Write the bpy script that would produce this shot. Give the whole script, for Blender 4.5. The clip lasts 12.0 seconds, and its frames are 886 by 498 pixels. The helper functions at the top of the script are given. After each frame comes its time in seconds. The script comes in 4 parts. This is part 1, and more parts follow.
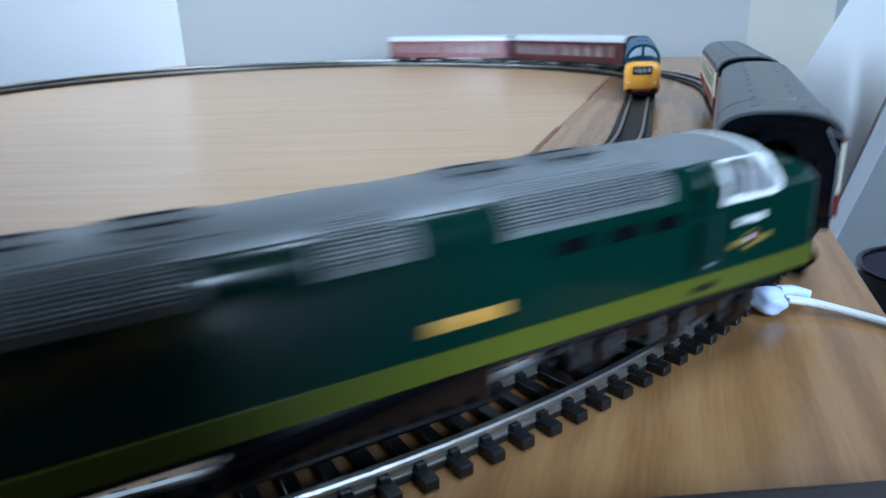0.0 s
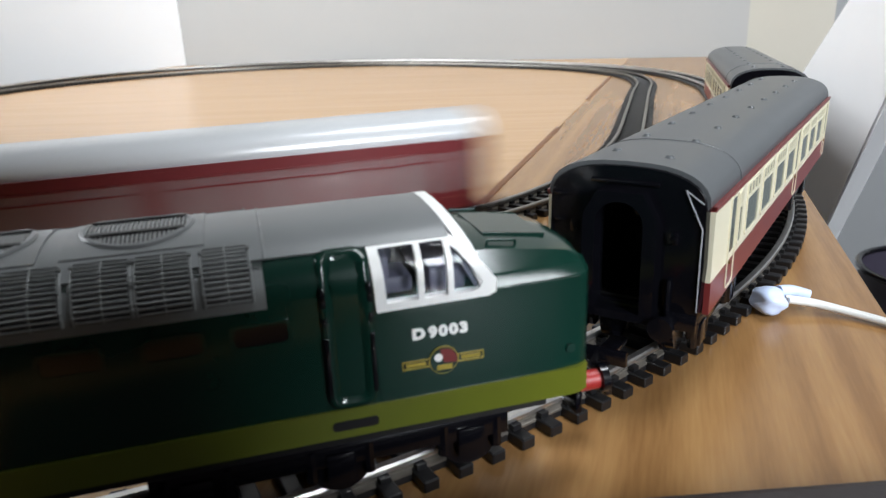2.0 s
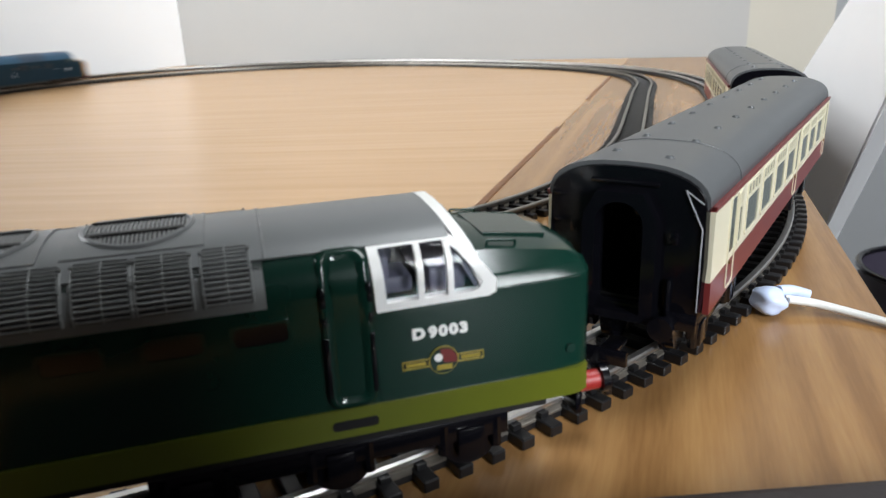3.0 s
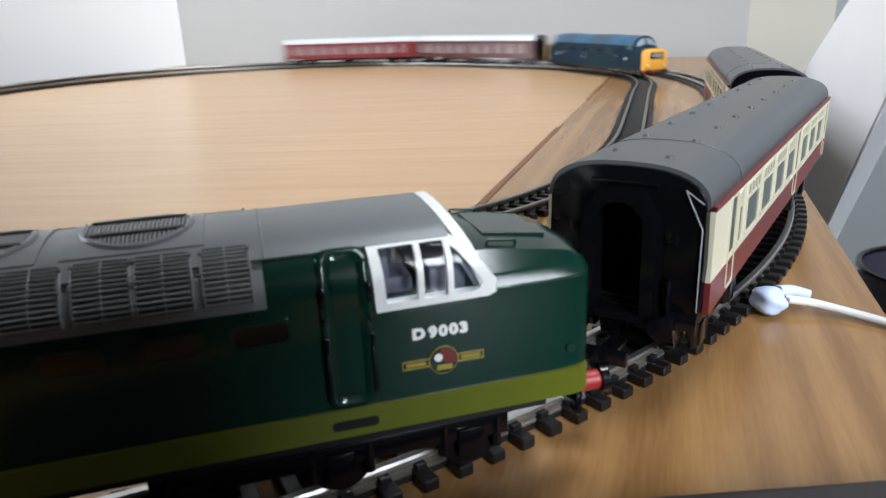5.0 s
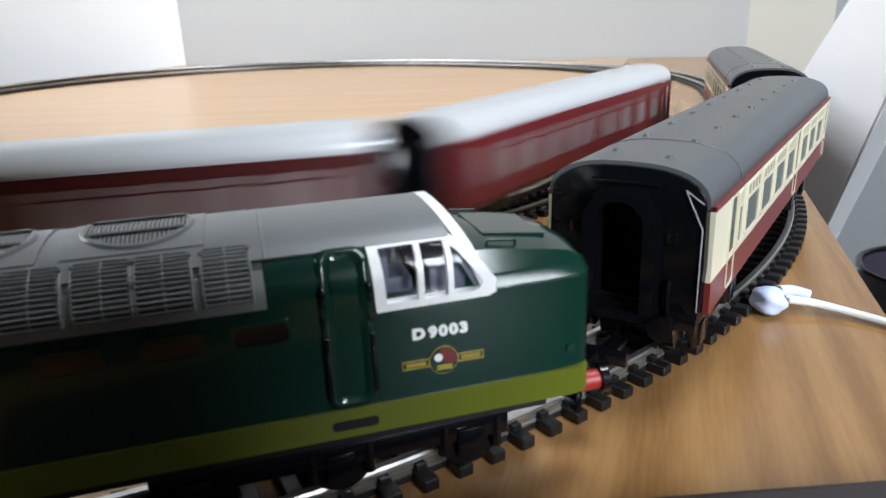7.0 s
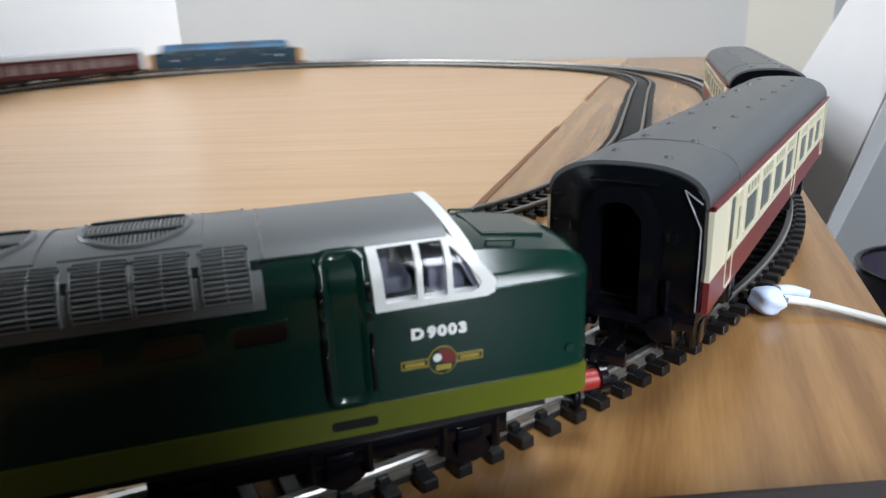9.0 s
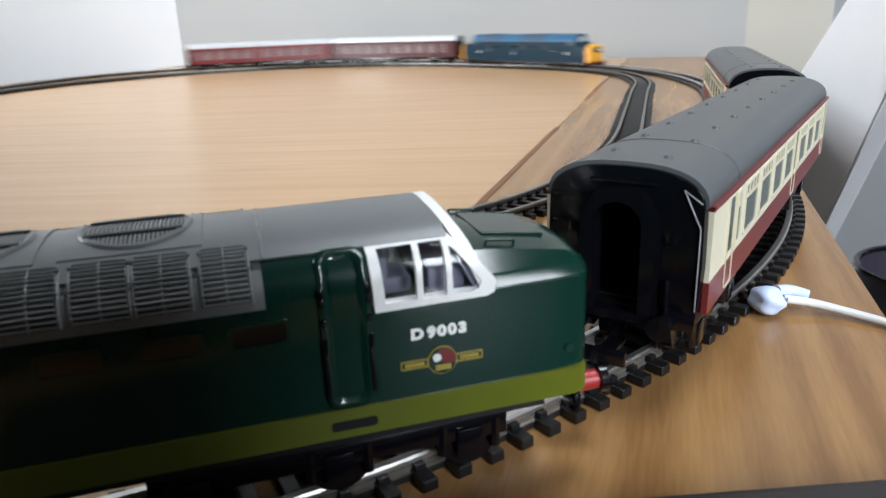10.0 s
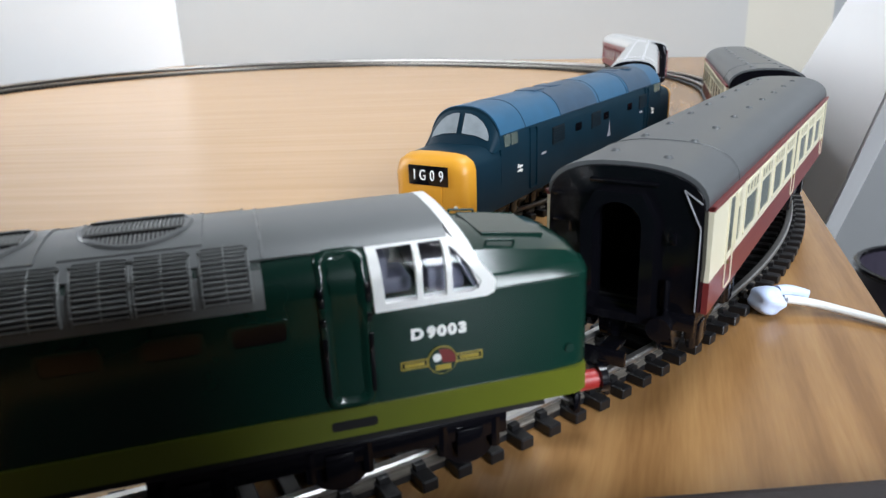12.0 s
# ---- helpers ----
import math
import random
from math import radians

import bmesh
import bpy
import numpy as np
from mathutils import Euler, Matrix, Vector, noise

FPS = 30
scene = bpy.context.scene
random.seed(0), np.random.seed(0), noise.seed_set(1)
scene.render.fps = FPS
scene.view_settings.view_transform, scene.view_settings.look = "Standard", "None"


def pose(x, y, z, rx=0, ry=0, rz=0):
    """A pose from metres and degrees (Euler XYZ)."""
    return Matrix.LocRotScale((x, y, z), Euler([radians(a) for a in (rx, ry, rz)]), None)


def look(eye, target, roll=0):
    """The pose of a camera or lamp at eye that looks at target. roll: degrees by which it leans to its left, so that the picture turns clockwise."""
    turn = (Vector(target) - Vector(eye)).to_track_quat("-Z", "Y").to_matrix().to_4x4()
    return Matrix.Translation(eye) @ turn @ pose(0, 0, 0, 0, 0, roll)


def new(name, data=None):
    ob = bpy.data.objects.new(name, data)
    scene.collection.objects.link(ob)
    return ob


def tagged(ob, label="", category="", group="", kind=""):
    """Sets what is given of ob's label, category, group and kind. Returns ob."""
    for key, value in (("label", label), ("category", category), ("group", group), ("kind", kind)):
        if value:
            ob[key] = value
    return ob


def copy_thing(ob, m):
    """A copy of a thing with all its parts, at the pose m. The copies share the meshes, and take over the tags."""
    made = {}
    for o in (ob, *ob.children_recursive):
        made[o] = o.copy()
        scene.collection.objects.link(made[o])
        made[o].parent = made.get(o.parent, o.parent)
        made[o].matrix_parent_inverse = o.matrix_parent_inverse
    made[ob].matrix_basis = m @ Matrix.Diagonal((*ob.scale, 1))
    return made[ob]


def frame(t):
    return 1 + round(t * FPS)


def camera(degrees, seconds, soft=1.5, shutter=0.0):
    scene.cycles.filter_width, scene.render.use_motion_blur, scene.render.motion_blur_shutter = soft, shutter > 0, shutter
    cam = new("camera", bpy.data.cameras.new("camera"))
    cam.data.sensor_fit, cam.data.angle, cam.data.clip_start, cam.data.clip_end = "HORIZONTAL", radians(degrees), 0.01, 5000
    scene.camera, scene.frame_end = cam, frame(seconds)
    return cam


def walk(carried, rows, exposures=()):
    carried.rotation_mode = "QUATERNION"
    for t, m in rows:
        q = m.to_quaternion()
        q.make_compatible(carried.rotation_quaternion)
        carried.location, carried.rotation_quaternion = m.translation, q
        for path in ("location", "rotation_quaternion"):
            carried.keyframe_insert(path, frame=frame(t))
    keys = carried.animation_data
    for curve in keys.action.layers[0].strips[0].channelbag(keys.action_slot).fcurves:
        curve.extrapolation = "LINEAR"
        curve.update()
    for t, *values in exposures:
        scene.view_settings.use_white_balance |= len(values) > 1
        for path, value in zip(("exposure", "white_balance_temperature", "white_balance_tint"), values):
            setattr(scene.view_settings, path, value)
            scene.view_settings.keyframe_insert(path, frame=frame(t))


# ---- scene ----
# camera: a phone stood close beside the near curve
EYE_Z, PITCH, ROLL = 0.0928, 18.44, -2.21
cam = camera(64.2, 12.0, soft=1.3, shutter=1.0)
STILL = pose(0, 0, EYE_Z, 90 - PITCH, 0, 0) @ pose(0, 0, 0, 0, 0, ROLL)
TINT = [(0.0, -0.36, 4820, 3), (0.5, -0.05, 5900, 10), (1.2, 0.0, 6000, 10), (2.5, -0.1, 6600, 10), (5.0, -0.13, 6250, 10), (5.6, -0.1, 6250, 10), (6.5, 0.0, 6250, 10), (7.2, 0.0, 6250, 10), (9.0, -0.12, 6250, 10), (10.5, -0.12, 6250, 10), (12.0, 0.0, 6250, 10)]
DRIFT = pose(0, 0, EYE_Z, 90 - PITCH, 0, -0.12) @ pose(0, 0, 0, 0, 0, ROLL)
walk(cam, [(0.0, STILL), (7.2, STILL), (9.8, DRIFT), (12.0, DRIFT)], TINT)
cam.data.dof.use_dof, cam.data.dof.focus_distance, cam.data.dof.aperture_fstop = True, 0.24, 30.0


# ---- light ----
def setup_light():
    w = bpy.data.worlds.new("daylight")
    scene.world = w
    w.use_nodes = True
    n = w.node_tree.nodes
    sky = n.new("ShaderNodeTexSky")
    sky.sky_type, sky.sun_disc = "NISHITA", False
    sky.sun_elevation, sky.sun_rotation = radians(40), radians(250)
    n["Background"].inputs[1].default_value = 0.15
    w.node_tree.links.new(sky.outputs[0], n["Background"].inputs[0])


setup_light()
WINDOW_WATTS = (23.0, 136.0, 23.0)  # west, south, roof window


# ---- materials ----
def mat(name, color, rough=0.5, metal=0.0, bump=0.0, scale=200.0, vary=0.1, spec=0.5):
    m = bpy.data.materials.new(name)
    m.use_nodes = True
    n, l = m.node_tree.nodes, m.node_tree.links
    b = n["Principled BSDF"]
    b.inputs["Roughness"].default_value, b.inputs["Metallic"].default_value = rough, metal
    b.inputs["Specular IOR Level"].default_value = spec
    tc = n.new("ShaderNodeTexCoord")
    nz = n.new("ShaderNodeTexNoise")
    nz.inputs["Scale"].default_value, nz.inputs["Detail"].default_value = scale, 6
    l.new(tc.outputs["Object"], nz.inputs["Vector"])
    ramp = n.new("ShaderNodeMix")
    ramp.data_type = "RGBA"
    ramp.inputs["A"].default_value = (*[c * (1 - vary) for c in color], 1)
    ramp.inputs["B"].default_value = (*[min(1, c * (1 + vary)) for c in color], 1)
    l.new(nz.outputs["Fac"], ramp.inputs["Factor"])
    l.new(ramp.outputs["Result"], b.inputs["Base Color"])
    if bump:
        bp = n.new("ShaderNodeBump")
        bp.inputs["Strength"].default_value, bp.inputs["Distance"].default_value = bump, 0.0005
        l.new(nz.outputs["Fac"], bp.inputs["Height"])
        l.new(bp.outputs["Normal"], b.inputs["Normal"])
    return m


# ---- track lines ----
def closed_line(points, smooth=3, n=720):
    """A smooth closed line through plan points, evenly resampled; returns points and lengths."""
    p = np.array(points, float)
    out = []
    k = len(p)
    for i in range(k):
        a, b, c, d = p[i - 1], p[i], p[(i + 1) % k], p[(i + 2) % k]
        for u in np.linspace(0, 1, 24, endpoint=False):
            out.append(0.5 * (2 * b + (c - a) * u + (2 * a - 5 * b + 4 * c - d) * u * u + (3 * b - a - 3 * c + d) * u ** 3))
    q = np.array(out)
    for _ in range(2):
        e = np.vstack([q, q[:1]])
        s = np.concatenate([[0], np.cumsum(np.hypot(*np.diff(e, axis=0).T))])
        t = np.linspace(0, s[-1], n, endpoint=False)
        q = np.c_[np.interp(t, s, e[:, 0]), np.interp(t, s, e[:, 1])]
        for _ in range(smooth * 12):
            q = 0.5 * q + 0.25 * (np.roll(q, 1, 0) + np.roll(q, -1, 0))
    e = np.vstack([q, q[:1]])
    s = np.concatenate([[0], np.cumsum(np.hypot(*np.diff(e, axis=0).T))])
    return e, s


def arc(cx, cy, r, a0, a1, n):
    return [(cx + r * math.cos(radians(a)), cy + r * math.sin(radians(a))) for a in np.linspace(a0, a1, n)]


# both run clockwise seen from above: near curve leftwards, far side rightwards
OUTER = closed_line(arc(-0.219, 0.488, 0.413, -14, -180, 12) + [(-0.66, 0.62), (-0.70, 0.75), (-0.735, 0.90), (-0.738, 1.05), (-0.728, 1.20), (-0.685, 1.35), (-0.60, 1.465), (-0.45, 1.55), (-0.26, 1.56), (-0.08, 1.50), (0.07, 1.40), (0.19, 1.27), (0.275, 1.14), (0.315, 1.02), (0.322, 0.92), (0.312, 0.81), (0.283, 0.71), (0.235, 0.56)])
INNER = closed_line(arc(-0.219, 0.488, 0.266, -62, -176, 8) + [(-0.57, 0.60), (-0.61, 0.72), (-0.645, 0.85), (-0.672, 0.98), (-0.675, 1.10), (-0.64, 1.20), (-0.56, 1.31), (-0.44, 1.40), (-0.30, 1.445), (-0.15, 1.435), (-0.02, 1.375), (0.10, 1.275), (0.195, 1.17), (0.248, 1.07), (0.266, 0.97), (0.251, 0.868), (0.229, 0.803), (0.202, 0.716), (0.170, 0.612), (0.122, 0.465), (0.060, 0.352), (-0.002, 0.298)])


def on_line(line, s):
    e, a = line
    s = s % a[-1]
    return Vector((float(np.interp(s, a, e[:, 0])), float(np.interp(s, a, e[:, 1]))))


def line_dir(line, s):
    return (on_line(line, s + 0.004) - on_line(line, s - 0.004)).normalized()


RAIL_Z = 0.0055


def vehicle_pose(line, s, wheelbase):
    """Pose of a vehicle centred at length s; its front (+x) faces along the line."""
    a, b = on_line(line, s - wheelbase / 2), on_line(line, s + wheelbase / 2)
    d = b - a
    c = (a + b) / 2
    return pose(c.x, c.y, RAIL_Z, 0, 0, math.degrees(math.atan2(d.y, d.x)))


# ---- mesh helpers ----
def mesh_of(name, bm, *mats, smooth=None):
    bmesh.ops.recalc_face_normals(bm, faces=bm.faces)
    me = bpy.data.meshes.new(name)
    bm.to_mesh(me)
    bm.free()
    for m in mats:
        me.materials.append(m)
    if smooth:
        me.shade_smooth()
        me.set_sharp_from_angle(angle=radians(smooth))
    return me


def part(name, bm, material, parent, label="", smooth=40, at=None):
    ob = new(name, mesh_of(name, bm, material, smooth=smooth))
    ob.parent = parent
    if at is not None:
        ob.matrix_basis = at
    return tagged(ob, label)


def thing(name, bm, material, label, category, group="", kind="", smooth=40):
    ob = new(name, mesh_of(name, bm, material, smooth=smooth))
    return tagged(ob, label, category, group, kind)


def holder(name, label, category, group=""):
    return tagged(new(name), label, category, group)


def box(x0, x1, y0, y1, z0, z1, bevel=0.0, seg=2, bm=None):
    bm = bm or bmesh.new()
    g = bmesh.ops.create_cube(bm, size=1)
    for v in g["verts"]:
        v.co = Vector(((x0 + x1) / 2 + v.co.x * (x1 - x0), (y0 + y1) / 2 + v.co.y * (y1 - y0), (z0 + z1) / 2 + v.co.z * (z1 - z0)))
    if bevel:
        es = list({e for v in g["verts"] for e in v.link_edges})
        bmesh.ops.bevel(bm, geom=es, offset=bevel, segments=seg, affect="EDGES", profile=0.5)
    return bm


def rod(p, q, r, n=10, bm=None, r2=None):
    bm = bm or bmesh.new()
    p, q = Vector(p), Vector(q)
    m = Matrix.Translation((p + q) / 2) @ (q - p).to_track_quat("Z", "Y").to_matrix().to_4x4()
    bmesh.ops.create_cone(bm, cap_ends=True, segments=n, radius1=r, radius2=r if r2 is None else r2, depth=(q - p).length, matrix=m)
    return bm


def loft(rings, caps=True, bm=None, closed=True):
    """Skin through rings of equal point count."""
    bm = bm or bmesh.new()
    vs = [[bm.verts.new(c) for c in ring] for ring in rings]
    n = len(rings[0])
    for a, b in zip(vs, vs[1:]):
        for i in range(n if closed else n - 1):
            j = (i + 1) % n
            bm.faces.new((a[i], a[j], b[j], b[i]))
    if caps and closed:
        bm.faces.new(vs[0])
        bm.faces.new(vs[-1][::-1])
    return bm


def slab(outline, y0, y1, bm=None):
    """A plate: outline of (x, z) given thickness from y0 to y1."""
    bm = bm or bmesh.new()
    a = [bm.verts.new((x, y0, z)) for x, z in outline]
    b = [bm.verts.new((x, y1, z)) for x, z in outline]
    n = len(a)
    for i in range(n):
        j = (i + 1) % n
        bm.faces.new((a[i], a[j], b[j], b[i]))
    bm.faces.new(a)
    bm.faces.new(b[::-1])
    return bm


def rounded(x0, x1, z0, z1, r, n=4):
    pts = []
    for cx, cz, a in ((x1 - r, z1 - r, 0), (x0 + r, z1 - r, 90), (x0 + r, z0 + r, 180), (x1 - r, z0 + r, 270)):
        pts += [(cx + r * math.cos(radians(a + 90 * i / n)), cz + r * math.sin(radians(a + 90 * i / n))) for i in range(n + 1)]
    return pts


def fine_line(pts, n=5):
    """A closed outline with each side cut into n."""
    return [(a[0] + (b[0] - a[0]) * i / n, a[1] + (b[1] - a[1]) * i / n) for a, b in zip(pts, pts[1:] + pts[:1]) for i in range(n)]


def ringed(outer, inner, y0, y1):
    """A frame between two outlines of equal count, from y0 to y1."""
    bm = bmesh.new()
    n = len(outer)
    v = [[bm.verts.new((x, y, z)) for x, z in o] for o, y in ((outer, y0), (inner, y0), (inner, y1), (outer, y1))]
    for k in range(4):
        a, b = v[k], v[(k + 1) % 4]
        for i in range(n):
            j = (i + 1) % n
            bm.faces.new((a[i], a[j], b[j], b[i]))
    return bm


def lettering(name, words, size, m, parent, at, label="", depth=0.00012, bold=0.035):
    cu = bpy.data.curves.new(name, "FONT")
    cu.body, cu.size, cu.extrude, cu.align_x, cu.align_y = words, size, depth, "CENTER", "CENTER"
    cu.offset = size * bold
    tmp = new(name + "_curve", cu)
    me = bpy.data.meshes.new_from_object(tmp.evaluated_get(bpy.context.evaluated_depsgraph_get()))
    bpy.data.objects.remove(tmp)
    me.materials.clear()
    me.materials.append(m)
    ob = new(name, me)
    ob.parent, ob.matrix_basis = parent, at
    return tagged(ob, label)


# ---- paints ----
M_GREEN = mat("loco_green", (0.003, 0.0225, 0.0155), 0.16, vary=0.12, scale=90)
M_LIME = mat("lime_band", (0.085, 0.100, 0.007), 0.35, vary=0.08)
M_ROOF_GREY = mat("roof_grey", (0.16, 0.168, 0.172), 0.36, vary=0.12, scale=60, bump=0.05)
M_LOUVRE = mat("louvre_grey", (0.17, 0.178, 0.178), 0.38, vary=0.12, scale=120)
M_COACH_ROOF = mat("coach_roof_grey", (0.078, 0.083, 0.087), 0.38, vary=0.14, scale=60, bump=0.05)
M_WHITE = mat("cab_white", (0.82, 0.82, 0.80), 0.4, vary=0.04)
M_BLACK = mat("black_plastic", (0.003, 0.003, 0.0045), 0.14, vary=0.25, scale=150)
M_BLACK_MATT = mat("matt_black", (0.004, 0.004, 0.0045), 0.5, vary=0.3, scale=150)
M_RED = mat("buffer_red", (0.28, 0.018, 0.016), 0.4, vary=0.1)
M_MAROON = mat("maroon", (0.050, 0.008, 0.009), 0.3, vary=0.12, scale=80, spec=0.3)
M_CRIMSON = mat("crimson", (0.15, 0.022, 0.022), 0.35, vary=0.1, scale=80)
M_RED_COACH = mat("brighter_coach_red", (0.12, 0.014, 0.017), 0.3, vary=0.15, scale=80)
M_CREAM = mat("cream", (0.66, 0.62, 0.47), 0.35, vary=0.05, scale=80)
M_SILVER_ROOF = mat("pale_grey_roof", (0.46, 0.47, 0.48), 0.2, vary=0.06, scale=60)
# one blue in two tones: body darkened as in shade, roof lightened as lit
M_BLUE = mat("rail_blue_shaded", (0.004, 0.020, 0.034), 0.45, vary=0.15, scale=70, spec=0.15)
M_BLUE_LIT = mat("rail_blue_lit", (0.018, 0.085, 0.165), 0.40, vary=0.2, scale=120)
M_BLUE_GREY = mat("dusty_blue", (0.030, 0.062, 0.105), 0.45, vary=0.3, scale=160)
M_YELLOW = mat("warning_yellow", (0.66, 0.31, 0.025), 0.4, vary=0.1, scale=90)
M_GOLD = mat("gilt", (0.32, 0.24, 0.035), 0.4, vary=0.08)
M_INK = mat("print_white", (0.85, 0.85, 0.83), 0.45, vary=0.03)
M_STEEL = mat("rail_steel", (0.76, 0.75, 0.73), 0.36, metal=1.0, vary=0.12, scale=400, bump=0.1)
M_DULL_STEEL = mat("dull_rail", (0.30, 0.285, 0.26), 0.42, metal=1.0, vary=0.2, scale=300)
M_TARNISH = mat("tarnished_rail", (0.16, 0.145, 0.125), 0.45, metal=0.6, vary=0.3, scale=300)
M_SLEEPER = mat("sleeper_black", (0.006, 0.006, 0.007), 0.4, vary=0.25, scale=300, bump=0.2)
# pale grey paints a highlight onto the glossy black end pipe
M_PIPE_GLINT = mat("pipe_glint", (0.30, 0.30, 0.33), 0.3, vary=0.6, scale=260)
M_BRASS = mat("contact_brass", (0.28, 0.19, 0.09), 0.5, metal=1.0, vary=0.1)


def glass_mat(name, tint, rough=0.05):
    m = bpy.data.materials.new(name)
    m.use_nodes = True
    b = m.node_tree.nodes["Principled BSDF"]
    b.inputs["Base Color"].default_value = (*tint, 1)
    b.inputs["Roughness"].default_value = rough
    b.inputs["Transmission Weight"].default_value = 1.0
    b.inputs["IOR"].default_value = 1.3
    return m


M_GLASS = glass_mat("clear_glazing", (0.86, 0.88, 0.9))
M_PANE = mat("coach_glazing", (0.075, 0.095, 0.085), 0.12, vary=0.25, scale=60)
M_PANE_DARK = mat("maroon_coach_glazing", (0.20, 0.16, 0.16), 0.10, vary=0.25, scale=60)
M_CAB_SEAT = mat("cab_fitting", (0.085, 0.085, 0.115), 0.6, vary=0.2)


# ---- rolling stock, x along the travel, y to the left, z above the rail head ----
def section(half, z0, z1, ztop, lean=0.0006, n=8):
    """Half-barrel cross-section from the left foot over the roof to the right foot."""
    left = [(half - lean, z0), (half, (z0 + z1) / 2), (half - 0.0003, z1)]
    roof = []
    for i in range(1, n):
        a = radians(90 * i / n)
        roof.append(((half - 0.0003) * math.cos(a) ** 0.75, z1 + (ztop - z1) * math.sin(a) ** 0.85))
    pts = left + roof + [(0, ztop)]
    return pts + [(-y, z) for y, z in pts[-2::-1]]


def wheel_mesh():
    bm = rod((0, -0.0014, 0), (0, 0.0014, 0), 0.0060, 20)
    rod((0, 0.0014, 0), (0, 0.0024, 0), 0.0068, 20, bm)
    return mesh_of("wheel", bm, M_BLACK, smooth=30)


WHEEL = wheel_mesh()


def bogie(owner, x, wheels, length, z_top, side_y=0.0142):
    b = part("bogie", box(-length / 2, length / 2, -side_y + 0.003, side_y - 0.003, 0.008, z_top - 0.0004), M_BLACK_MATT, owner)
    b.location = (x, 0, 0)
    for sy in (-1, 1):
        bm = box(-length / 2, length / 2, sy * side_y - 0.0012, sy * side_y + 0.0012, 0.0065, 0.0115, 0.0004)
        for k in range(len(wheels)):
            box(wheels[k] - 0.0028, wheels[k] + 0.0028, sy * side_y - 0.0018, sy * side_y + 0.0018, 0.003, 0.0095, 0.0004, bm=bm)
            for dx in (-0.0055, 0.0055):
                rod((wheels[k] + dx, sy * (side_y + 0.0004), 0.004), (wheels[k] + dx, sy * (side_y + 0.0004), 0.0105), 0.0012, 8, bm)
        part("side_frame", bm, M_BLACK, b)
    for k in wheels:
        for sy in (-1, 1):
            w = new("wheel", WHEEL)
            w.parent = b
            w.matrix_basis = pose(k, sy * 0.0085, 0.0061, 0, 0, 0 if sy < 0 else 180)
    return b


def buffers(owner, x, sgn, z, shank, head):
    for y in (-0.0115, 0.0115):
        part("buffer_shank", rod((x - sgn * 0.004, y, z), (x + sgn * 0.0045, y, z), 0.0021, 14), shank, owner)
        part("buffer_head", rod((x + sgn * 0.0044, y, z), (x + sgn * 0.0060, y, z), 0.0030, 18), head, owner)


def coupling(owner, x, sgn, z=0.0085):
    bm = box(min(x, x + sgn * 0.010), max(x, x + sgn * 0.010), -0.0022, 0.0022, z - 0.0008, z + 0.0006, 0.0003)
    box(x + sgn * 0.010 - 0.0008, x + sgn * 0.010 + 0.0008, -0.0055, 0.0055, z - 0.0022, z + 0.0016, 0.0004, bm=bm)
    part("coupling", bm, M_BLACK, owner)


